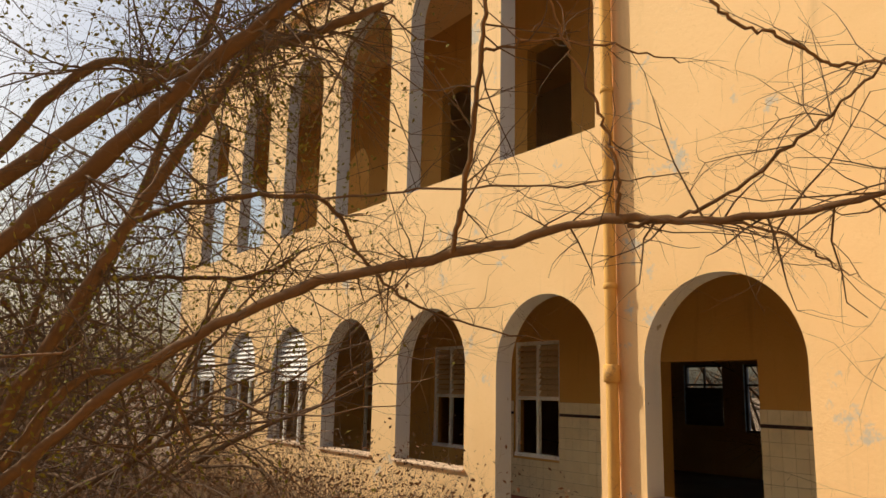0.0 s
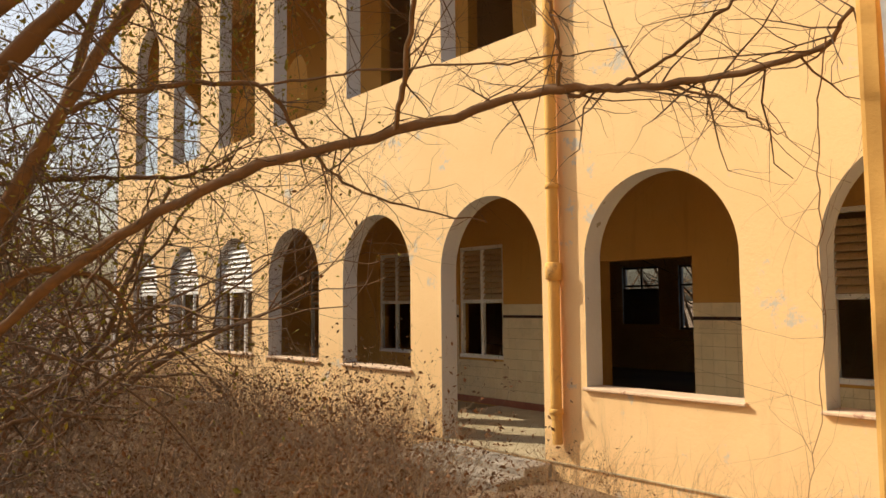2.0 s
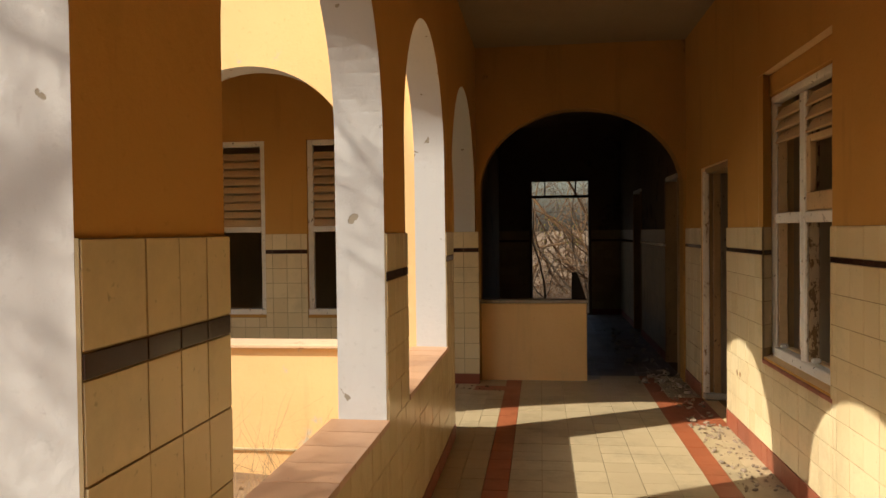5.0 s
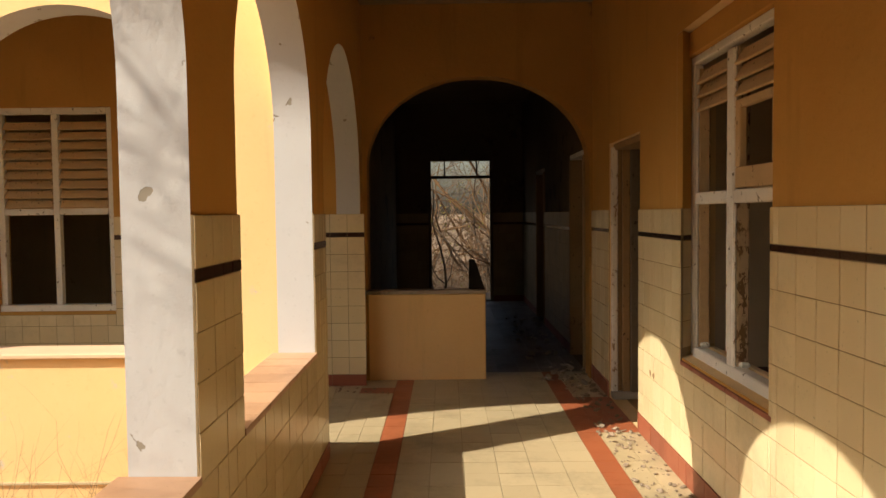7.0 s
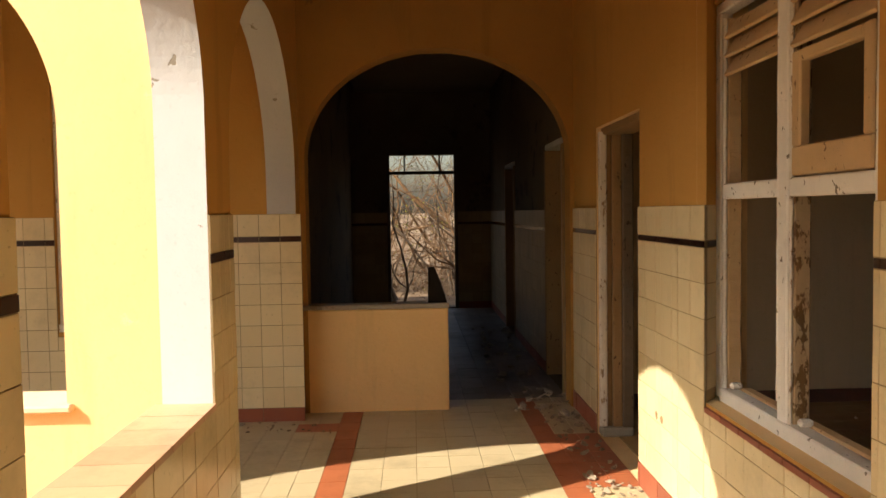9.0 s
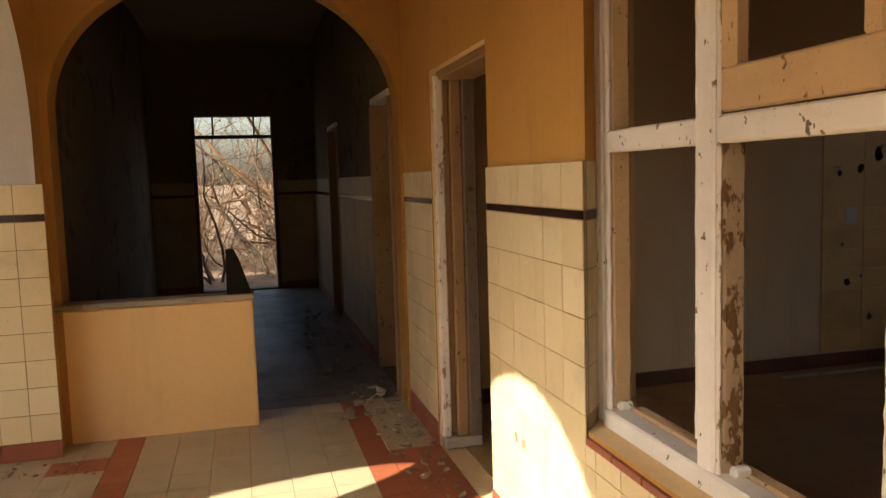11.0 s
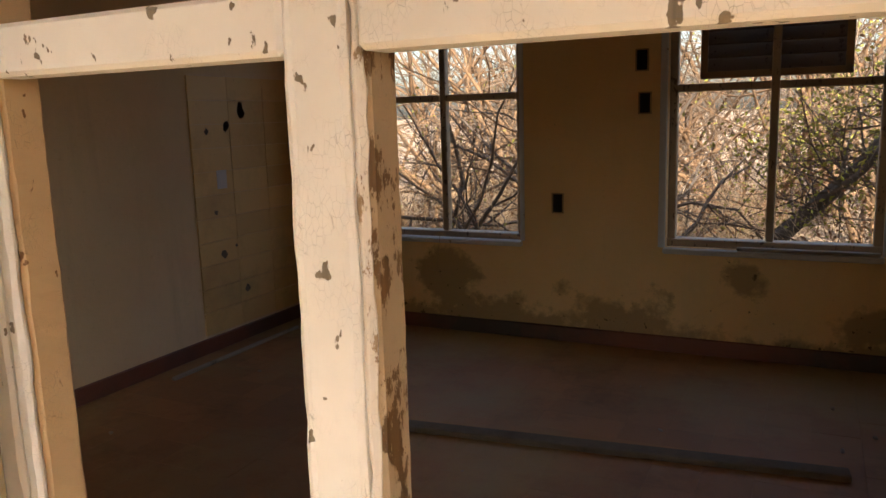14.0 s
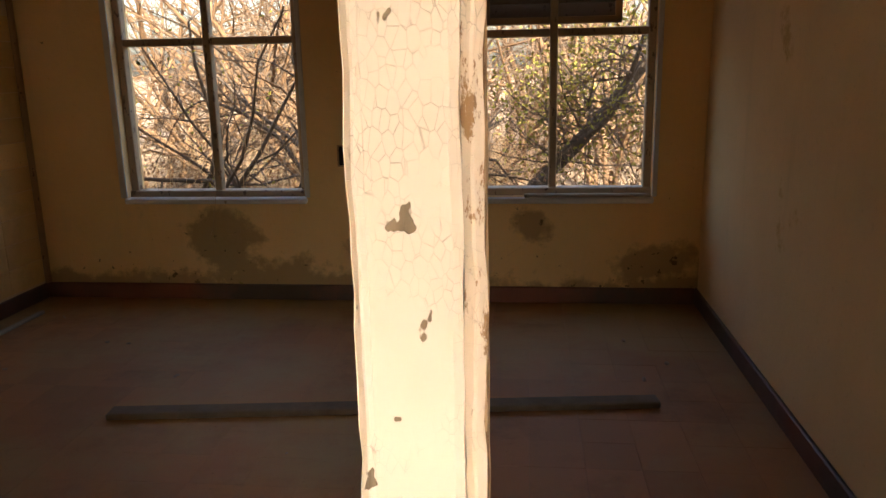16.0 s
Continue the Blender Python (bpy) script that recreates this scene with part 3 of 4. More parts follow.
rough_bar(gw, "moulding", 5.436, 5.450, S - 0.055, S - 0.044, 0.80, 2.275, WHITE, 37, 0.0025, "flaking moulding")
bar(gw, "transom", 4.872, 5.361, S - 0.10, S - 0.045, 1.53, 1.595)
bar(gw, "transom", 5.45, 5.918, S - 0.10, S - 0.045, 1.53, 1.595)
bar(gw, "rebate", 5.376, 5.43, S - 0.125, S - 0.0905, 0.735, 2.275, RAW)
rough_bar(gw, "rebate", 5.362, 5.3745, S - 0.128, S - 0.067, 0.735, 2.275, PEELED, 13, 0.0015, "cream paint peeling off brown wood")
rough_bar(gw, "rebate", 5.92, 5.944, S - 0.128, S - 0.067, 0.735, 2.275, SLAT, 17, 0.003, "cream painted wood behind the frame")
rough_bar(gw, "rebate", 4.80, 4.862, S - 0.125, S - 0.10, 0.735, 2.275, RAW, 19, 0.003, "bare brown wood behind the frame")
bar(gw, "rebate", 4.80, 5.90, S - 0.16, S - 0.112, 0.68, 0.74, SLAT)
sash = part("sash", boxes((4.89, 5.355, S - 0.09, S - 0.05, 1.60, 1.70), (4.89, 4.94, S - 0.09, S - 0.05, 1.70, 2.02), (5.30, 5.355, S - 0.09, S - 0.05, 1.70, 2.02), (4.94, 5.30, S - 0.09, S - 0.05, 1.98, 2.02), bevel=0.006), SLAT, gw, "orange-cream hopper sash")
for ua, ub in ((4.875, 5.36), (5.452, 5.915)):
    for k in range(3):
        z = 2.075 + 0.075 * k
        o = part("slat", boxes((ua, ub, -0.008, 0.008, -0.045, 0.045), bevel=0.003), SLAT, gw)
        o.matrix_world = pose(0, S - 0.075, z, 32, 0, 0)
for x in (5.885, 5.318):
    part("wedge", boxes((x, x + 0.03, S - 0.12, S - 0.07, 0.735, 0.762), bevel=0.008), WHITE, gw)
for k in range(7):
    p = 4.70 + 1.195 * k / 7
    o = new("sill_tile", tile_mesh(BASE))
    o.parent = gw
    o.matrix_world = Matrix.Translation((p + 0.085, S + 0.0, 0.655)) @ Matrix.Diagonal((0.165, 0.09, 0.022, 1))

gw.location.y = -0.033
# splayed plaster and tile edge of the window opening
def splay(z0, z1, d=0.0):
    bm = bmesh.new()
    ring = [[bm.verts.new((x, y, z)) for x, y in ((5.8975 - d, S + d), (6.004, S - 0.0005), (6.004, S - 0.076), (5.985 - d, S - 0.076))] for z in (z0, z1)]
    bm.faces.new(ring[0])
    bm.faces.new(ring[1])
    for k in range(4):
        bm.faces.new((ring[0][k], ring[0][(k + 1) % 4], ring[1][(k + 1) % 4], ring[1][k]))
    return bm


se = thing("trim", "splayed edge of the window opening, tiled below", "trim", kind="structure")
part("plaster_edge", splay(1.5085, 2.478), INNER, se)
part("grout", splay(0.682, 1.5075), GROUT, se)
for z0, z1, mat in [(0.732 + 0.15 * k, 0.878 + 0.15 * k, 1) for k in range(4)] + [(1.332, 1.358, 2), (1.362, 1.506, 1)]:
    part("tile", splay(z0, z1, 0.003), STRIPE if mat == 2 else CREAM, se)

# doorway beside it
dr = thing("door_1", "open doorway with a worn cream wooden frame", "doorway", kind="structure")
rough_bar(dr, "jamb", 7.735, 7.785, S - 0.055, S - 0.008, 0.06, 2.0, FLAKY, 21, 0.003, "chipped pale jamb")
rough_bar(dr, "jamb", 7.755, 7.785, S - 0.09, S - 0.055, 0.06, 2.0, RAW, 23, 0.002, "bare brown groove of the jamb")
# The two inner jambs are coloured dark to stand for the doorway's shade.
rough_bar(dr, "jamb", 7.725, 7.785, S - 0.15, S - 0.09, 0.06, 1.98, RAW, 24, 0.003, "worn jamb, browned for the shade of the doorway")
rough_bar(dr, "jamb", 7.70, 7.785, SO, S - 0.15, 0.06, 1.98, DARKW, 26, 0.003, "door stop, coloured dark for the shade of the doorway")
bar(dr, "head", 6.835, 7.785, SO, S - 0.03, 1.981, 2.027, RAW)
rough_bar(dr, "jamb", 6.835, 6.86, SO, S - 0.09, 0.06, 1.98, RAW, 25, 0.002)
part("plinth", boxes((7.69, 7.786, SO, S - 0.004, 0.0, 0.06), bevel=0.012), CONCRETE, dr)


def louvre_window(name, along, face, depth, u0, u1, z0, z1, split, label, dark=False, slat_from=None):
    """Wooden window: frame, mullion, transom, slats above the transom. face: front plane; depth: to the back."""
    ob = thing(name, label, "window", kind="structure")
    fm, sm = (dark, dark) if dark else (WHITE, SLAT)
    a, b = sorted((face, face + depth))

    def bx(nm, p, q, r, s, mat, aa=a, bb=b):
        return part(nm, boxes((p, q, aa, bb, r, s) if along == "x" else (aa, bb, p, q, r, s), bevel=0.005), mat, ob)

    w = 0.045 if dark else 0.055
    bx("window_frame", u0, u0 + w, z0, z1, fm)
    bx("window_frame", u1 - w, u1, z0, z1, fm)
    bx("window_frame", u0 + w, u1 - w, z1 - w, z1, fm)
    bx("window_sill", u0 - 0.02, u1 + 0.02, z0 - 0.03, z0 + w, fm, a - 0.02, b + 0.02)
    c = (u0 + u1) / 2
    bx("mullion", c - w / 2, c + w / 2, z0 + w, z1 - w, fm)
    bx("transom", u0 + w, c - w / 2, split, split + w, fm)
    bx("transom", c + w / 2, u1 - w, split, split + w, fm)
    z = slat_from or split + w + 0.04
    mid = (a + b) / 2
    while z < z1 - w - 0.03:
        for p, q in ((u0 + w, c - w / 2), (c + w / 2, u1 - w)):
            bm = boxes((p, q, -0.007, 0.007, -0.041, 0.041), bevel=0.003) if along == "x" else boxes((-0.007, 0.007, p, q, -0.041, 0.041), bevel=0.003)
            o = part("slat", bm, sm, ob)
            s = 1 if depth > 0 else -1
            o.matrix_world = pose(0, mid, z, 35 * -s, 0, 0) if along == "x" else pose(mid, 0, z, 0, 35 * s, 0)
        z += 0.085
    return ob


for p, q, z0, z1, _ in back_open:
    if z0 > 0.2:
        louvre_window("window", "y", E + 0.03, 0.06, p, q, z0, z1, 1.52, "cream louvred wooden window with broken lower panes")
# front garden-side windows of the room
rw = louvre_window("window_2", "x", FAR - 0.12, 0.06, 4.61, 5.756, 0.655, 2.46, 1.57, "brown wooden window with a dark louvre panel, no glass", FRAMEW, 9)
part("louvre_panel", boxes((4.80, 4.84, FAR - 0.13, FAR - 0.07, 1.64, 2.42), (5.55, 5.59, FAR - 0.13, FAR - 0.07, 1.64, 2.42), (4.80, 5.59, FAR - 0.13, FAR - 0.07, 1.64, 1.68), bevel=0.004), RAW, rw)
for k in range(10):
    o = part("slat", boxes((4.84, 5.55, -0.006, 0.006, -0.045, 0.045), bevel=0.003), DARKW, rw)
    o.matrix_world = pose(0, FAR - 0.10, 1.72 + 0.075 * k, 24, 0, 0)
louvre_window("window_3", "x", FAR - 0.12, 0.06, 6.68, 7.83, 0.645, 2.46, 1.57, "brown wooden window frame, no glass", FRAMEW, 9)
for p, q in ((4.60, 5.77), (6.67, 7.84)):
    tagged(part("window_sill", boxes((p, q, FAR - 0.10, FAR + 0.03, 0.615, 0.652), bevel=0.008), REVEAL), "white chipped plaster window ledge", "sill", kind="structure")
    tagged(part("trim", boxes((p - 0.018, p + 0.012, FAR + 0.001, FAR + 0.012, 0.653, 2.46), bevel=0.004), REVEAL), "white plaster edge of a window opening", "trim", kind="structure")
    tagged(part("trim", boxes((q - 0.012, q + 0.03, FAR + 0.001, FAR + 0.012, 0.65, 2.46), bevel=0.004), REVEAL), "white plaster edge of a window opening", "trim", kind="structure")
tagged(part("loose_batten", boxes((4.62, 5.35, FAR + 0.005, FAR + 0.035, 0.653, 0.675), bevel=0.004), CONCRETE), "grey loose batten lying on the window ledge", "batten")

fd = thing("door_2", "garden doorway with a barred fanlight", "doorway", kind="structure")
bar(fd, "transom", HALL + 0.02, HALL + 0.08, -0.21, 0.88, 2.08, 2.13, DARKW)
for y in (0.60, 0.06):
    bar(fd, "glazing_bar", HALL + 0.03, HALL + 0.07, y - 0.012, y + 0.012, 2.13, 2.38, DARKW)
bar(fd, "jamb", HALL + 0.01, HALL + 0.10, 0.83, 0.88, 0.02, 2.38, DARKW)
bar(fd, "jamb", HALL + 0.01, HALL + 0.10, -0.21, -0.16, 0.02, 2.38, DARKW)
for p, q in ((8.86, 9.7), (11.8, 12.7)):
    o = thing("door", "dark doorway with a worn frame, jambs browned for shade", "doorway", kind="structure")
    # Brown jambs put the hall's shade into a pale frame.
    bar(o, "jamb", p, p + 0.06, SO, S + 0.02, 0, 2.03, RAW)
    bar(o, "jamb", q - 0.06, q, SO, S + 0.02, 0, 2.03, RAW)
    bar(o, "head", p + 0.06, q - 0.06, SO, S + 0.02, 2.03, 2.08, WHITE)
for p, q, z0, z1 in ((9.6, 10.6, 0.9, 2.3), (11.1, 12.1, 1.0, 2.3)):
    louvre_window("window", "y", 15.05, 0.05, p, q, z0, z1, 1.85, "dark far window with bars", DARKW, 9)
lp = thing("louvre_shutter", "dark louvred shutter with light between its slats", "shutter")
for k in range(9):
    o = part("slat", boxes((-0.006, 0.006, 11.12, 12.08, -0.045, 0.045), bevel=0.003), DARKW, lp)
    o.matrix_world = pose(15.02, 0, 1.06 + 0.088 * k, 0, 15, 0)

# louvred arches further along the facade
for k in (5, 6, 7):
    p, q = a_pitch[k]
    ob = thing("arch_louvre", "weathered louvred screen filling a facade arch", "louvre", "louvred facade arches", "structure")
    c, r = (p + q) / 2, (q - p) / 2
    for i, u in enumerate((p + 0.03, c - 0.28, c + 0.28, q - 0.03)):
        part("post", boxes((A + 0.09, A + 0.14, u - 0.025, u + 0.025, 0.74, 1.74), bevel=0.004), WHITE, ob)
    part("transom", boxes((A + 0.08, A + 0.15, p, q, 1.74, 1.80), bevel=0.004), WHITE, ob)
    z = 1.86
    while z < 2.62:
        half = r if z < 1.94 else math.sqrt(max(0.0, r * r - (z - (2.67 - r)) ** 2))
        if half > 0.08:
            o = part("slat", boxes((-0.008, 0.008, c - half, c + half, -0.045, 0.045), bevel=0.003), WHITE, ob)
            o.matrix_world = pose(A + 0.115, 0, z, 0, 40, 0)
        z += 0.085

# downpipe
def lathe(z0, z1, prof, x, y, seg=20):
    """prof: rows (z, radius)."""
    bm = bmesh.new()
    rings = []
    for z, r in prof:
        rings.append([bm.verts.new((x + r * math.cos(2 * math.pi * k / seg), y + r * math.sin(2 * math.pi * k / seg), z)) for k in range(seg)])
    for a, b in zip(rings, rings[1:]):
        for k in range(seg):
            f = bm.faces.new((a[k], a[(k + 1) % seg], b[(k + 1) % seg], b[k]))
            f.smooth = True
    return bm


dp = thing("downpipe", "yellow painted iron downpipe fixed to the facade", "downpipe")
PX, PY = 5.855, 5.99
part("pipe", lathe(0, 0, [(0.42, 0.055), (1.72, 0.058), (8.45, 0.058)], PX, PY), PIPE, dp)
for z in (0.46, 1.74, 2.62, 4.6, 6.4):
    h = 0.16 if z == 1.74 else 0.05
    part("collar", lathe(0, 0, [(z, 0.058), (z + 0.004, 0.078 if h > 0.1 else 0.068), (z + h, 0.078 if h > 0.1 else 0.068), (z + h + 0.006, 0.058)], PX, PY), PIPE, dp)
for z in (1.0, 2.66, 4.64, 6.44):
    part("bracket", boxes((PX, A + 0.01, PY - 0.012, PY + 0.012, z, z + 0.025), bevel=0.003), PIPE, dp)
part("shoe", lathe(0, 0, [(0.18, 0.05), (0.42, 0.05)], PX + 0.01, PY), PIPE, dp)

# entry steps
for k, (x0, z) in enumerate(((5.55, -0.03), (5.2, -0.10))):
    tagged(part("step", boxes((x0, 5.93 - 0.35 * k, 6.12, 7.86, -0.3, z), bevel=0.012), CONCRETE), "worn grey concrete entrance step", "step", kind="structure")

# ---- things in the room ----
pl = thing("plank", "long dusty grey plank lying on the floor", "plank", at=(5.93, -3.28, 0.0), rz=6.5)
part("board", boxes((-1.16, 1.16, -0.043, 0.043, 0.002, 0.03), bevel=0.005), OLDPLANK, pl)
for x, z in ((5.89, 1.45), (5.91, 1.70), (6.43, 0.84)):
    sb = thing("switch_box", "empty dark wall box with its switch missing", "switch box", "empty switch boxes", at=(x, FAR, z))
    part("frame", boxes((-0.04, -0.03, 0, 0.006, 0, 0.13), (0.03, 0.04, 0, 0.006, 0, 0.13), (-0.03, 0.03, 0, 0.006, 0, 0.008), (-0.03, 0.03, 0, 0.006, 0.122, 0.13), bevel=0.001), RAW, sb)
    # Flat black plate stands for the shade inside the empty box.
    part("shade_plate", boxes((-0.03, 0.03, 0.0005, 0.003, 0.008, 0.122), bevel=0), BLACK, sb)
for x0, x1, y0, y1 in ((ROOM_W + 0.02, ROOM_E, FAR, FAR + 0.02), (ROOM_E - 0.02, ROOM_E, FAR + 0.02, SO), (ROOM_W, ROOM_W + 0.02, FAR, SO)):
    tagged(part("baseboard", boxes((x0, x1, y0, y1, 0, 0.10), bevel=0.006), ROOMBASE), "dark red skirting blackened with dirt", "baseboard", kind="structure")
tagged(part("pipe_chase", boxes((8.41, ROOM_E - 0.014, -4.85, -4.80, 0.1, 2.6), bevel=0.01), RAW), "stained timber batten in the room corner", "batten", kind="structure")
panel = thing("tile_panel", "patch of dirty cream tiles behind a removed washbasin", "tile panel", kind="structure")
pcs = []
for r in range(11):
    for c in range(3):
        y = -4.845 + 0.355 * c
        m = Matrix.Translation((ROOM_E - 0.006, y + 0.1775, 0.19 + 0.15 * r)) @ Matrix(((0, 0, -1, 0), (1, 0, 0, 0), (0, -1, 0, 0), (0, 0, 0, 1))) @ Matrix.Diagonal((0.351, 0.146, 0.012, 1))
        pcs.append((PANELT, m))
lay(panel, pcs)
hr = random.Random(4)
for y, z, r in ((-4.1, 1.45, 0.05), (-3.92, 1.42, 0.03), (-4.0, 0.62, 0.045), (-4.12, 0.66, 0.02), (-4.25, 1.55, 0.07), (-3.95, 0.9, 0.03), (-4.2, 0.35, 0.04)):
    bm = bmesh.new()
    r *= 0.65
    vs = [bm.verts.new((ROOM_E - 0.0135, y + r * hr.uniform(0.6, 1.2) * math.cos(a * 0.7), z + r * hr.uniform(0.7, 1.3) * math.sin(a * 0.7))) for a in range(9)]
    bm.faces.new(vs)
    ex = bmesh.ops.extrude_face_region(bm, geom=bm.faces[:])
    part("broken_hole", bm, RAW if z > 1.5 else DARKW, panel)
tagged(part("paper_scrap", boxes((ROOM_E - 0.016, ROOM_E - 0.0135, -4.07, -3.98, 1.05, 1.17), bevel=0), REVEAL), "small pale paper scrap stuck to the tiles", "paper")
tagged(part("conduit", boxes((8.25, 8.28, -4.5, -3.3, 0.0, 0.02), bevel=0.005), CONCRETE), "thin pale conduit lying along the wall", "conduit")
# fixing holes in the sunlit dado
for x in (6.52, 6.44):
    bm = bmesh.new()
    bmesh.ops.create_icosphere(bm, subdivisions=2, radius=0.017, matrix=Matrix.Translation((x, S + 0.012, 0.46)) @ Matrix.Diagonal((1, 0.25, 1.3, 1)))
    for v in bm.verts:
        v.co += 0.006 * noise.noise_vector(v.co * 60)
    tagged(part("wall_plug", bm, RAW), "brown broken wall plug in a tile", "wall plug")

# ---- plants ----
def tube(V, F, P, R, sides=4):
    P = np.asarray(P, float)
    n = len(P)
    T = np.gradient(P, axis=0)
    T /= np.linalg.norm(T, axis=1, keepdims=True) + 1e-9
    ref = np.array([0.31, 0.21, 0.93]) if abs(T[0, 2]) < 0.9 else np.array([1.0, 0.1, 0.0])
    U = np.cross(T, ref)
    U /= np.linalg.norm(U, axis=1, keepdims=True) + 1e-9
    W = np.cross(T, U)
    b = len(V)
    for k in range(n):
        for s in range(sides):
            a = 2 * math.pi * s / sides
            V.append(P[k] + R[k] * (math.cos(a) * U[k] + math.sin(a) * W[k]))
    for k in range(n - 1):
        for s in range(sides):
            t = (s + 1) % sides
            F.append((b + k * sides + s, b + k * sides + t, b + (k + 1) * sides + t, b + (k + 1) * sides + s))


def spline(C, n):
    C = [np.array(c, float) for c in C]
    C = [2 * C[0] - C[1]] + C + [2 * C[-1] - C[-2]]
    out = []
    for i in range(1, len(C) - 2):
        for k in range(n):
            t = k / n
            a, b, c, d = C[i - 1:i + 3]
            out.append(0.5 * (2 * b + (c - a) * t + (2 * a - 5 * b + 4 * c - d) * t * t + (3 * b - a - 3 * c + d) * t ** 3))
    return np.array(out + [C[-2]])


def grow(rng, paths, tips, p, d, length, r, level, wig=0.35, droop=0.0, kids=(3, 5)):
    n = 6 if level > 1 else 4
    P = [np.array(p, float)]
    d = np.array(d, float)
    for k in range(n):
        d = d + rng.normal(0, wig, 3) / math.sqrt(n) + np.array([0, 0, -droop])
        d /= np.linalg.norm(d) + 1e-9
        P.append(P[-1] + d * length / n)
    R = np.linspace(r, r * 0.35, n + 1)
    paths.append((np.array(P), R, level))
    tips.append(P[-1])
    tips.append(P[n // 2])
    if level <= 0:
        return
    for _ in range(rng.integers(*kids)):
        k = rng.integers(1, n + 1)
        side = rng.normal(0, 1, 3)
        side -= side.dot(d) * d
        side /= np.linalg.norm(side) + 1e-9
        nd = d * rng.uniform(0.4, 0.9) + side * rng.uniform(0.5, 1.0)
        nd /= np.linalg.norm(nd)
        grow(rng, paths, tips, P[k], nd, length * rng.uniform(0.4, 0.75), R[k] * rng.uniform(0.45, 0.7), level - 1, wig, droop, kids)


def leaf_mesh(rng, tips, per, size, spread=0.06):
    V, F = [], []
    for p in tips:
        for _ in range(rng.poisson(per)):
            c = p + rng.normal(0, spread, 3)
            a = rng.normal(0, 1, 3)
            a /= np.linalg.norm(a)
            b = np.cross(a, rng.normal(0, 1, 3))
            b /= np.linalg.norm(b) + 1e-9
            q = np.cross(a, b)
            s = size * rng.uniform(0.6, 1.3)
            i = len(V)
            V += [c, c + a * s * 0.5 + b * s * 0.26 + q * s * 0.08, c + a * s, c + a * s * 0.5 - b * s * 0.26 + q * s * 0.08]
            F += [(i, i + 1, i + 2), (i, i + 2, i + 3)]
    return V, F


def plant(name, label, category, paths, tips, rng, bark, twig, leaf=None, per=0.0, size=0.04, group="", stem="trunk", top=2):
    ob = thing(name, label, category, group)
    V, F, v2, f2 = [], [], [], []
    for P, R, lv in paths:
        if lv >= top:
            tube(V, F, P, R, 7 if R[0] > 0.02 else 5)
        else:
            tube(v2, f2, P, R, 3)
    if F:
        part(stem, mesh_of(stem, V, F, [bark], smooth=True), None, ob)
    if f2:
        part("crown", mesh_of("crown", v2, f2, [twig]), None, ob)
    if leaf is not None and per > 0:
        lv, lf = leaf_mesh(rng, tips, per, size)
        if lf:
            part("foliage", mesh_of("foliage", lv, lf, [leaf]), None, ob)
    return ob


# the near tree whose limbs hang before the arcade: control points and radii
BOUGHS = [
    ([(0.2, 4.75, -0.3), (0.32, 4.6, 0.7), (0.45, 4.4, 1.3), (0.47, 4.55, 2.3)], 0.16, 0.09),
    ([(0.45, 4.4, 1.1), (0.62, 4.27, 1.18), (1.03, 3.82, 1.67), (1.37, 3.26, 1.94), (1.61, 2.76, 2.02), (1.81, 2.35, 2.08), (1.89, 2.11, 2.05), (1.97, 1.76, 2.05), (1.95, 1.64, 2.12)], 0.038, 0.007),
    ([(0.46, 4.5, 1.6), (0.49, 4.19, 1.93), (0.83, 3.98, 2.38), (1.12, 3.68, 2.75), (1.32, 3.51, 2.97), (1.42, 3.37, 3.14)], 0.062, 0.035),
    ([(0.47, 4.72, 2.3), (0.97, 4.35, 2.81), (1.34, 4.06, 3.03), (1.55, 3.84, 3.07), (1.8, 3.53, 3.18)], 0.055, 0.025),
    ([(0.48, 4.8, 2.4), (0.91, 4.7, 3.06), (1.3, 4.49, 3.11), (1.6, 4.21, 3.23)], 0.04, 0.018),
    ([(0.6, 4.6, 1.0), (0.68, 4.58, 1.36), (0.87, 4.57, 1.79), (1.13, 4.45, 2.36), (1.37, 4.23, 2.87), (1.61, 3.88, 3.4)], 0.06, 0.028),
    ([(0.9, 5.3, -0.2), (0.96, 5.36, 1.4), (1.12, 5.43, 1.98), (1.28, 5.34, 2.42), (1.43, 5.27, 2.97), (1.6, 5.0, 3.77)], 0.065, 0.03),
    ([(0.47, 4.55, 2.2), (0.42, 4.3, 3.3), (0.35, 3.9, 3.9), (0.2, 3.5, 4.3)], 0.05, 0.015),
    ([(1.55, 3.95, 3.3), (1.9, 4.2, 3.9), (2.2, 4.3, 4.3), (2.3, 4.6, 4.8)], 0.03, 0.01),
    ([(1.1, 3.3, 3.4), (0.9, 3.0, 3.2), (0.75, 2.9, 3.3)], 0.012, 0.005),
    ([(1.40, 3.38, 3.12), (1.25, 3.2, 3.3), (1.1, 3.3, 3.4)], 0.016, 0.012),
    ([(1.09, 4.26, 2.3), (1.25, 3.99, 2.35), (1.6, 3.63, 2.35), (1.73, 3.5, 2.12), (1.88, 3.33, 1.93), (2.17, 2.98, 1.81)], 0.022, 0.004),
]
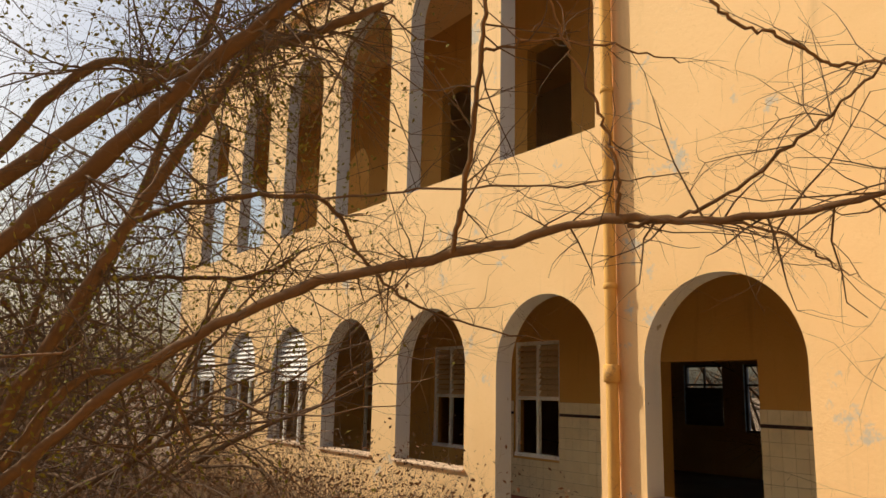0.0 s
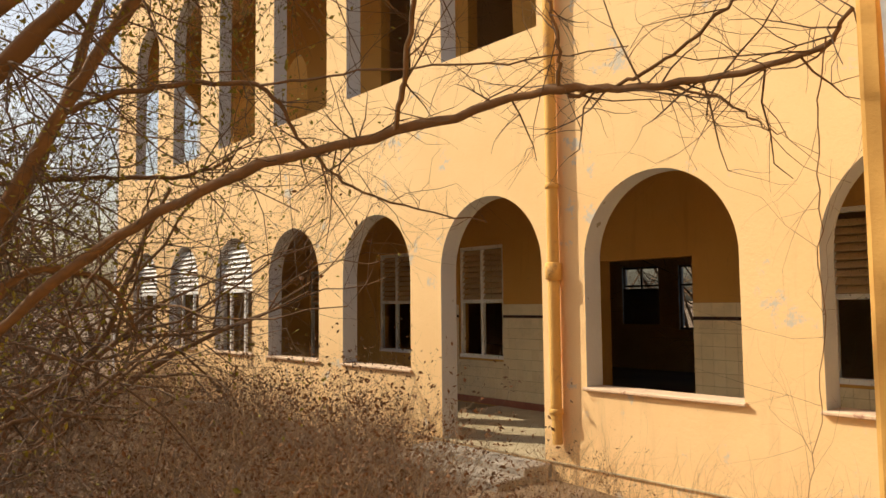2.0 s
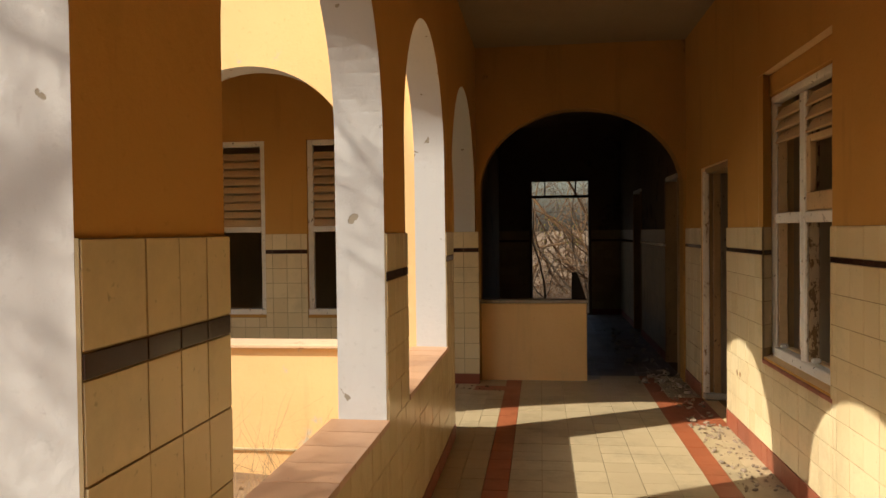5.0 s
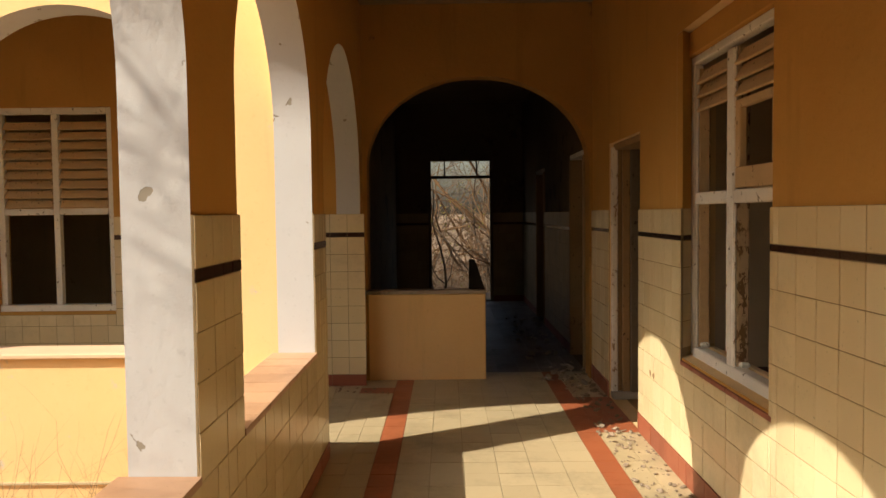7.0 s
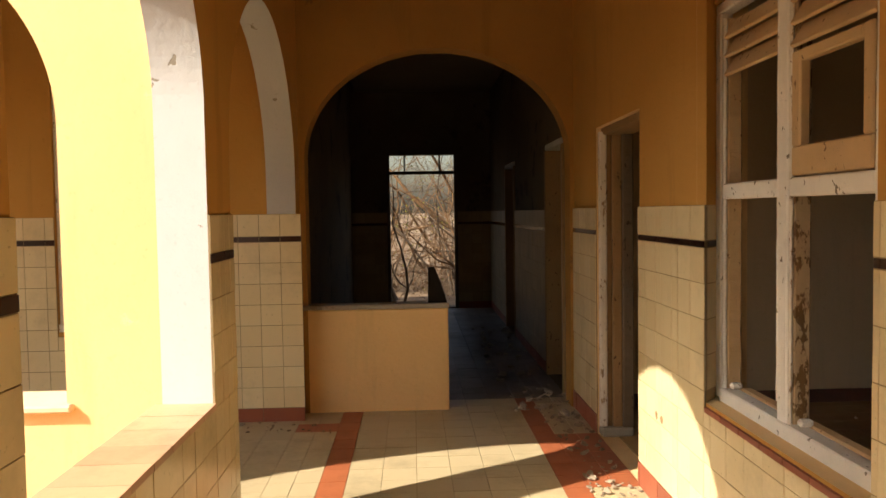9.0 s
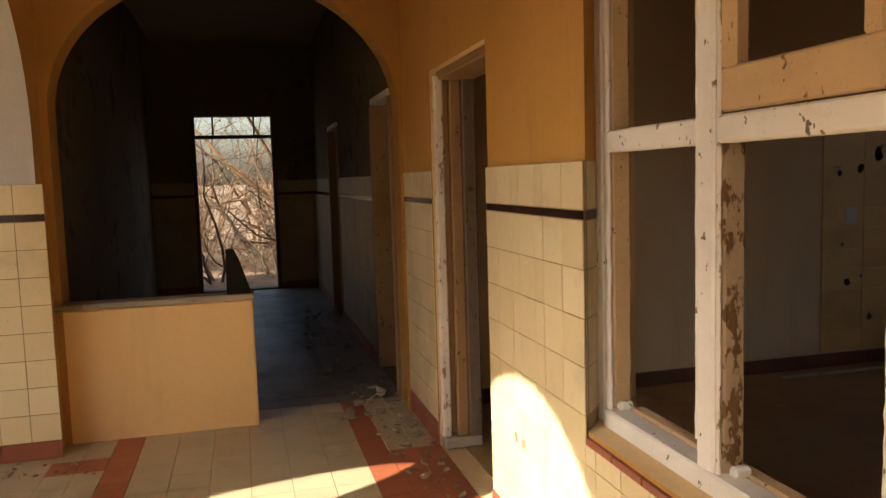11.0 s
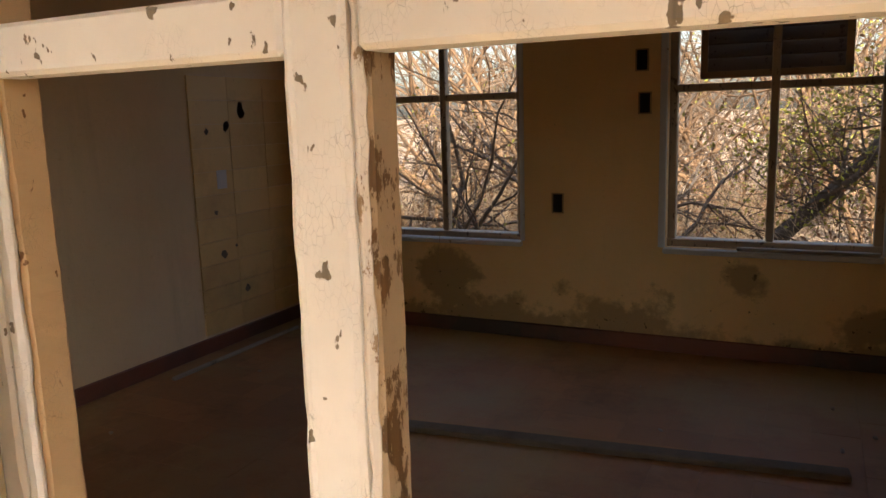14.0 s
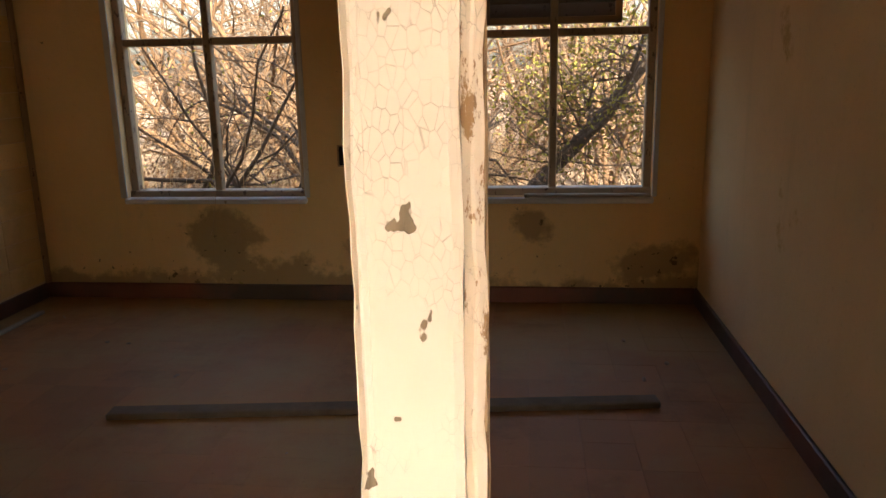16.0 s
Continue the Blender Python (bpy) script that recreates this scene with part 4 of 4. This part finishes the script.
SIDE_BOUGHS = [
    ([(1.61, 2.76, 2.02), (1.58, 2.66, 2.2), (1.52, 2.53, 2.47), (1.47, 2.43, 2.69)], 0.014, 0.01),
    ([(1.82, 2.32, 2.08), (1.77, 2.28, 2.19), (1.71, 2.28, 2.34), (1.62, 2.29, 2.47), (1.51, 2.28, 2.63)], 0.009, 0.005),
    ([(1.83, 2.3, 2.06), (1.88, 2.1, 2.08), (1.92, 1.9, 2.19), (1.9, 1.77, 2.25), (1.87, 1.63, 2.32)], 0.009, 0.004),
    ([(1.63, 1.93, 2.49), (1.7, 1.88, 2.41), (1.77, 1.8, 2.36), (1.83, 1.75, 2.31), (1.88, 1.64, 2.29)], 0.007, 0.005),
    ([(1.6, 3.63, 2.35), (1.72, 3.11, 2.3), (1.96, 2.65, 2.27), (2.12, 2.32, 2.26)], 0.008, 0.003),
    ([(1.51, 2.51, 2.52), (1.61, 2.4, 2.54), (1.76, 2.27, 2.52), (1.88, 2.16, 2.47)], 0.007, 0.003),
    ([(1.88, 2.12, 2.06), (1.94, 1.95, 2.0), (1.98, 1.87, 1.93), (1.99, 1.81, 1.89)], 0.007, 0.002),
    ([(1.96, 1.70, 2.08), (1.97, 1.73, 1.9), (1.985, 1.74, 1.6), (1.97, 1.75, 1.3), (1.93, 1.78, 1.05)], 0.0028, 0.0012),
    ([(0.73, 5.96, 2.24), (0.93, 5.74, 2.18), (1.42, 5.44, 2.22), (1.88, 5.09, 2.23), (2.08, 4.88, 2.33)], 0.03, 0.012),
    ([(0.74, 4.57, 1.29), (0.95, 4.56, 1.61), (1.16, 4.62, 1.69), (1.4, 4.66, 1.61), (1.57, 4.8, 1.37)], 0.035, 0.012),
]
rng = np.random.default_rng(7)
paths, tips = [], []
for C, r0, r1 in BOUGHS + SIDE_BOUGHS:
    P = spline(C, 8)
    P[1:-1] += rng.normal(0, 0.004, P[1:-1].shape)
    R = (0.64 if C[-1][1] < 3.1 else 0.68) * np.linspace(r0, r1, len(P)) * (1 + 0.08 * rng.normal(0, 1, len(P)))
    paths.append((P, R, 3))
    near = C[-1][1] < 3.1
    ln = np.linalg.norm(np.diff(P, axis=0), axis=1).sum()
    for _ in range(int(ln * (17 if near else 17))):
        k = rng.integers(len(P) // 4, len(P))
        d = rng.normal(0, 1, 3) + np.array([0.25, -0.1, 0.15])
        d /= np.linalg.norm(d)
        # the near twigs keep clear of the gallery
        if P[k][1] < 1.95:
            d[1] = abs(d[1])
        grow(rng, paths, tips, P[k], d, rng.uniform(0.12, 0.36) if near else rng.uniform(0.25, 0.9), min(R[k] * 0.5, 0.0034 if near else 0.006), 1 if near else 2, 0.38 if near else 0.5, 0.0, (3, 6))
paths = [q for q in paths if q[0][:, 1].min() > NO + 0.06]
plant("tree", "bare thorny tree with long brown limbs and few leaves", "tree", paths, [t for t in tips if t[1] > 3.7], rng, BARK, TWIG, LEAFY, 1.0, 0.026, stem="trunk", top=3)


def bare_tree(seed, height, spread, leaf, per):
    r = np.random.default_rng(seed)
    pa, ti = [], []
    for k in range(r.integers(3, 6)):
        d = np.array([r.normal(0, spread), r.normal(0, spread), 1.0])
        d /= np.linalg.norm(d)
        grow(r, pa, ti, (r.normal(0, 0.12), r.normal(0, 0.12), -0.15), d, height * r.uniform(0.7, 1.0), r.uniform(0.03, 0.06), 3, 0.4, 0.0, (4, 7))
    return plant("tree", "bare grey-brown thicket tree with tangled twigs", "tree", pa, ti, r, BARK, TWIG, leaf, per, 0.06, "thicket trees", top=2)


def place(variants, spots, seed):
    r = random.Random(seed)
    for k, (x, y, s) in enumerate(spots):
        v = variants[k % len(variants)]
        m = pose(x, y, GROUND, 0, 0, r.uniform(0, 360))
        if k < len(variants):
            v.matrix_basis = m
            v.scale = (s, s, s)
        else:
            o = copy_thing(v, m)
            o.scale = (s, s, s)


sp = random.Random(21)
spots = []
for k in range(34):                                   # thicket beyond the yard
    y = sp.uniform(7.5, 24)
    spots.append((sp.uniform(-1.5, 1.0 + min(3.6, (y - 7) * 0.42)), y, sp.uniform(0.8, 1.35)))
for k in range(44):                                   # south garden
    spots.append((sp.uniform(0.5, 12.5), -9.9 - 9 * sp.random(), sp.uniform(0.85, 1.4)))
for k in range(18):                                   # east garden
    spots.append((HALL + 2.6 + 9 * sp.random(), sp.uniform(-3.0, 3.0), sp.uniform(0.7, 1.2)))
for k in range(8):
    spots.append((16.5 + 5 * sp.random(), sp.uniform(8, 18), sp.uniform(0.9, 1.3)))
sp.shuffle(spots)
place([bare_tree(11, 4.2, 0.35, LEAFY, 0.05), bare_tree(12, 3.6, 0.5, None, 0), bare_tree(13, 4.6, 0.3, LEAFY, 0.10), bare_tree(14, 3.2, 0.55, LEAFB, 0.06)], spots, 5)

# leaning green tree behind the room
rng = np.random.default_rng(31)
paths, tips = [], []
for C, r0, r1 in (([(5.7, -7.9, -0.35), (5.28, -8.0, 0.2), (4.75, -8.05, 0.75), (4.38, -8.1, 1.2), (3.5, -8.2, 2.3)], 0.09, 0.05), ([(5.55, -7.95, -0.3), (5.0, -8.0, 0.5), (4.5, -7.9, 1.0), (4.2, -7.7, 1.9)], 0.05, 0.02)):
    P = spline(C, 8)
    R = np.linspace(r0, r1, len(P))
    paths.append((P, R, 3))
    for _ in range(34):
        k = rng.integers(len(P) // 3, len(P))
        d = rng.normal(0, 1, 3) + np.array([0.2, 0.2, 0.3])
        grow(rng, paths, tips, P[k], d / np.linalg.norm(d), rng.uniform(0.4, 1.3), 0.012, 2, 0.45, 0.0, (2, 5))
plant("tree", "leaning dark-trunked tree with small green leaves", "tree", paths, tips, rng, DARKTWIG, DARKTWIG, LEAFY, 1.8, 0.05, top=3)


# shaded thorny trees close behind the room
for seed, x, y, lean, h in ((61, 6.6, -7.4, 0.5, 3.0), (63, 7.9, -7.7, -0.2, 3.0), (65, 8.8, -7.9, -0.5, 3.0), (67, 7.1, -8.2, -0.4, 3.2), (68, 17.3, 0.75, -0.2, 3.0), (69, 17.9, -0.25, 0.2, 3.2)):
    rng = np.random.default_rng(seed)
    paths, tips = [], []
    for k in range(4):
        d = np.array([lean + rng.normal(0, 0.35), rng.normal(0, 0.25), 1.0])
        grow(rng, paths, tips, (x + rng.normal(0, 0.08), y + rng.normal(0, 0.08), GROUND - 0.15), d / np.linalg.norm(d), h * rng.uniform(0.7, 1.1), rng.uniform(0.02, 0.035), 3, 0.5, 0.02, (4, 7))
    plant("tree", "dark thorny bush tree with crooked bare branches", "tree", paths, tips, rng, DARKTWIG, DARKTWIG, LEAFY, 0.5 if x > 12 else 0.12, 0.045, "thorn trees behind the building", top=2)


def shrub(seed, h, w, leaf, per, twig, name, label, group, n=90):
    r = np.random.default_rng(seed)
    pa, ti = [], []
    for k in range(n):
        a, q = r.uniform(0, 2 * math.pi), w * math.sqrt(r.uniform(0, 1))
        d = np.array([math.cos(a) * r.uniform(0.1, 0.9), math.sin(a) * r.uniform(0.1, 0.9), 1.0])
        grow(r, pa, ti, (q * math.cos(a) * 0.7, q * math.sin(a) * 0.7, -0.06), d / np.linalg.norm(d), h * r.uniform(0.5, 1.1), 0.004, 1, 0.5, 0.03, (3, 6))
    return plant(name, label, "shrub", pa, ti, r, twig, twig, leaf, per, 0.038, group, "stems", top=9)


sv = [shrub(41, 1.05, 0.55, LEAFB, 1.5, SHRUBTWIG, "shrub", "tangled dry shrub with curled brown leaves", "dry shrubs"), shrub(42, 0.95, 0.6, LEAFB, 1.1, SHRUBTWIG, "shrub", "tangled dry shrub with curled brown leaves", "dry shrubs"), shrub(43, 1.05, 0.5, LEAFB, 0.4, DRYTWIG, "shrub", "grey leafless shrub of thin stems", "dry shrubs")]
ss = [(3.3, 5.2, 1.0), (3.9, 5.9, 1.1), (4.3, 6.6, 1.0), (3.0, 6.1, 1.0), (3.7, 6.9, 1.1), (2.6, 5.3, 0.9), (2.4, 6.6, 1.0), (4.6, 7.7, 1.15), (3.4, 8.0, 1.1), (4.9, 9.0, 1.2), (4.2, 9.6, 1.1), (2.6, 8.2, 1.1), (1.6, 7.4, 1.0), (5.0, 10.8, 1.2), (3.6, 10.8, 1.3), (2.2, 10.2, 1.3), (4.9, 12.5, 1.3), (3.4, 13.0, 1.4), (1.4, 9.2, 1.0), (5.2, 8.3, 0.8), (0.9, 11.5, 1.3), (4.6, 4.9, 0.55), (2.2, 13.5, 1.5), (5.1, 14.5, 1.4)]
sp = random.Random(77)
for k in range(30):
    ss.append((sp.uniform(1.5, 11), -6.6 - 6 * sp.random(), sp.uniform(0.7, 1.2)))
for k in range(8):
    ss.append((HALL + 1.5 + 5 * sp.random(), sp.uniform(-2.0, 2.6), sp.uniform(0.8, 1.3)))
place(sv, ss, 6)

# dry weeds along the walls, and loose leaves
rng = np.random.default_rng(51)
V, F = [], []
for k in range(1500):
    if k < 420:
        p = np.array([rng.uniform(4.6, 5.85), rng.uniform(2.2, 6.0), GROUND - 0.05])
        h = rng.uniform(0.2, 0.75)
    elif k < 850:
        p = np.array([rng.uniform(1.0, 5.6), rng.uniform(2.3, 7), GROUND - 0.05])
        h = rng.uniform(0.1, 0.4)
    else:
        p = np.array([rng.uniform(-2, 12), -5.4 - 14 * rng.uniform(0, 1) ** 1.5, GROUND - 0.05])
        h = rng.uniform(0.4, 1.5)
    d = np.array([rng.normal(0, 0.3), rng.normal(0, 0.3), 1.0])
    pa = []
    grow(rng, pa, [], p, d / np.linalg.norm(d), h, 0.0022 if k < 850 else 0.004, 1, 0.35, 0.04, (1, 4))
    for P, R, lv in pa:
        tube(V, F, P, R, 3)
tagged(part("dry_weeds", mesh_of("dry_weeds", V, F, [DRYTWIG]), None), "thin tan dry weed stems along the walls", "weeds", kind="stuff")
V, F = [], []
for k in range(9000):
    if k < 6500:
        p = np.array([rng.uniform(0.5, 5.8), rng.uniform(1.9, 12), GROUND - 0.02 + rng.uniform(-0.02, 0.05)])
    else:
        p = np.array([rng.uniform(0, 11), rng.uniform(-16, -5.3), GROUND - 0.02 + rng.uniform(-0.02, 0.05)])
    a = rng.normal(0, 1, 3) * (1, 1, 0.35)
    a /= np.linalg.norm(a)
    b = np.cross(a, (rng.normal(0, 0.3), rng.normal(0, 0.3), 1))
    s = rng.uniform(0.02, 0.055)
    i = len(V)
    V += [p, p + a * s * 0.5 + b * s * 0.3 + (0, 0, s * 0.15), p + a * s, p + a * s * 0.5 - b * s * 0.3 + (0, 0, s * 0.12)]
    F += [(i, i + 1, i + 2), (i, i + 2, i + 3)]
tagged(part("fallen_leaves", mesh_of("fallen_leaves", V, F, [LEAFB, DRYTWIG, RUBBLE], rng.choice([0, 0, 1, 2], len(F)).tolist()), None), "fallen brown and tan leaves on the earth", "leaves", kind="stuff")


def debris(name, label, n, area, size, mat, z, seed):
    r = random.Random(seed)
    bm = bmesh.new()
    for k in range(n):
        x, y = r.uniform(*area[:2]), r.uniform(*area[2:])
        s = r.uniform(0.25, 1.0) ** 2 * size
        m = pose(x, y, z + s * 0.25, r.uniform(-25, 25), r.uniform(-25, 25), r.uniform(0, 360)) @ Matrix.Diagonal((s * r.uniform(0.6, 1.4), s * r.uniform(0.5, 1.0), s * r.uniform(0.25, 0.6), 1))
        rr = bmesh.ops.create_icosphere(bm, subdivisions=1, radius=0.5, matrix=m)
        for v in rr["verts"]:
            v.co += noise.noise_vector(v.co * 40) * s * 0.2
    tagged(part(name, bm, mat), label, "debris", kind="stuff")


debris("plaster_crumbs", "crumbs of fallen plaster along the dado", 150, (6.6, 8.9, S + 0.02, S + 0.30), 0.06, RUBBLE, 0.0, 1)
debris("plaster_crumbs", "crumbs of fallen plaster along the dado", 220, (5.3, 6.85, S + 0.02, S + 0.30), 0.04, RUBBLE, 0.0, 2)
debris("floor_dirt", "dirt and crumbs below the tiled pier", 70, (7.95, 8.25, 1.0, 2.2), 0.04, RUBBLE, 0.0, 3)
debris("dark_debris", "dark rubbish on the hall floor", 140, (8.2, 12.5, S + 0.03, S + 0.5), 0.09, CONCRETE, 0.0, 4)
debris("entry_rubble", "pale rubble on the entrance steps", 160, (4.9, 5.9, 6.0, 7.8), 0.07, RUBBLE, GROUND + 0.03, 5)
debris("room_litter", "bits of litter on the room floor", 24, (4.6, 8.3, -4.6, -2.4), 0.035, RUBBLE, 0.0, 6)

# ---- the many pieces ----
dado(wall_south, "x", S, 1, -1.0, 4.70, [], 300, start=-1.0, rows=SOUTH_ROWS)
dado(wall_south, "x", S, 1, 4.70, 5.897, [(4.73, 5.897, 0.645, 3.0)], 120, start=4.73 - 0.157, rows=SOUTH_ROWS)
dado(wall_south, "x", S, 1, 5.897, 6.83, [], 150, rows=SOUTH_ROWS, cuts=(5.897, 6.058, 6.215, 6.293, 6.45, 6.53, 6.69, 6.83))
dado(wall_south, "x", S, 1, 7.79, 8.80, [], 100, rows=SOUTH_ROWS)
pn = [(p, q, 0.70, 3.0) for p, q in ((0.27, 1.78), (2.29, 3.90), (4.40, 5.93))]
cuts = [-0.29]
for p, q, last in ((0.27, 1.78, 2.29), (2.29, 3.90, 4.40), (4.40, 5.93, 6.33)):
    n = round((q - cuts[-1]) / 0.157)
    a = cuts[-1]
    cuts += [a + (q - a) * k / n for k in range(1, n)]
    cuts += [q + (last - q) * k for k in (0, 0.345, 0.57, 0.785, 1)]
dado(wall_north, "x", N, -1, -0.29, 6.33, pn, 300, cuts=cuts)
gb = bpy.data.objects["wall_gallery_back"]
dado(gb, "y", E, -1, 1.285, 10.9, [(p, q, max(z0 - 0.03, -1), 3.0) for p, q, z0, z1, _ in back_open[:4]], 300)
dado(wall_hall_south, "x", S, 1, 9.70, HALL, [(8.86, 9.7, -1, 3), (11.8, 12.7, -1, 3)], 0, plain=SHADED_CREAM)
dado(bpy.data.objects["wall_hall_end"], "y", HALL, -1, S, 1.42, [(-0.21, 0.88, -1, 3)], 0, plain=SHADED_CREAM)

pieces = []
r = random.Random(9)
strips = [(-0.73, -0.585, FLOORT), (-0.585, -0.44, FLOORT), (-0.44, -0.30, FLOORR)] + [(-0.30 + 1.18 * k / 6, -0.30 + 1.18 * (k + 1) / 6, FLOORT) for k in range(6)] + [(0.88, 1.03, FLOORR), (1.03, 1.175, FLOORT), (1.175, 1.32, FLOORT)]
for i in range(94):
    x = -4.2 + 0.2 * i
    for y0, y1, mat in strips:
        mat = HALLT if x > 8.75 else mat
        mm = FLOORR if (8.05 < x + 0.1 < 8.25 and (y0 > 0.8)) or (6.85 < x + 0.1 < 7.8 and y1 < -0.43) else mat
        m = Matrix.Translation((x + 0.1, (y0 + y1) / 2, -0.006 + r.uniform(-0.0008, 0.0008))) @ pose(0, 0, 0, r.uniform(-0.15, 0.15), r.uniform(-0.15, 0.15), 0) @ Matrix.Diagonal((0.197, y1 - y0 - 0.003, 0.012, 1))
        pieces.append((mm, m, abs(x - 6.6)))
pieces.sort(key=lambda o: o[2])
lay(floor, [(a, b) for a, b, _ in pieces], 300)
pieces = []
for i in range(21):
    for j in range(20):
        x, y = ROOM_W + 0.2 * i + 0.1, FAR + 0.2 * j + 0.1
        if x < ROOM_E and y < SO:
            pieces.append((ROOMT, Matrix.Translation((x, y, -0.006 + r.uniform(-0.0006, 0.0006))) @ Matrix.Diagonal((0.199, 0.199, 0.012, 1))))
for i in range(10):
    for j in range(40):
        pieces.append((FLOORT, Matrix.Translation((A + 0.1 + 0.24 * i, 1.42 + 0.2 * j, -0.006)) @ Matrix.Diagonal((0.237, 0.197, 0.012, 1))))
lay(floor, pieces, 0)
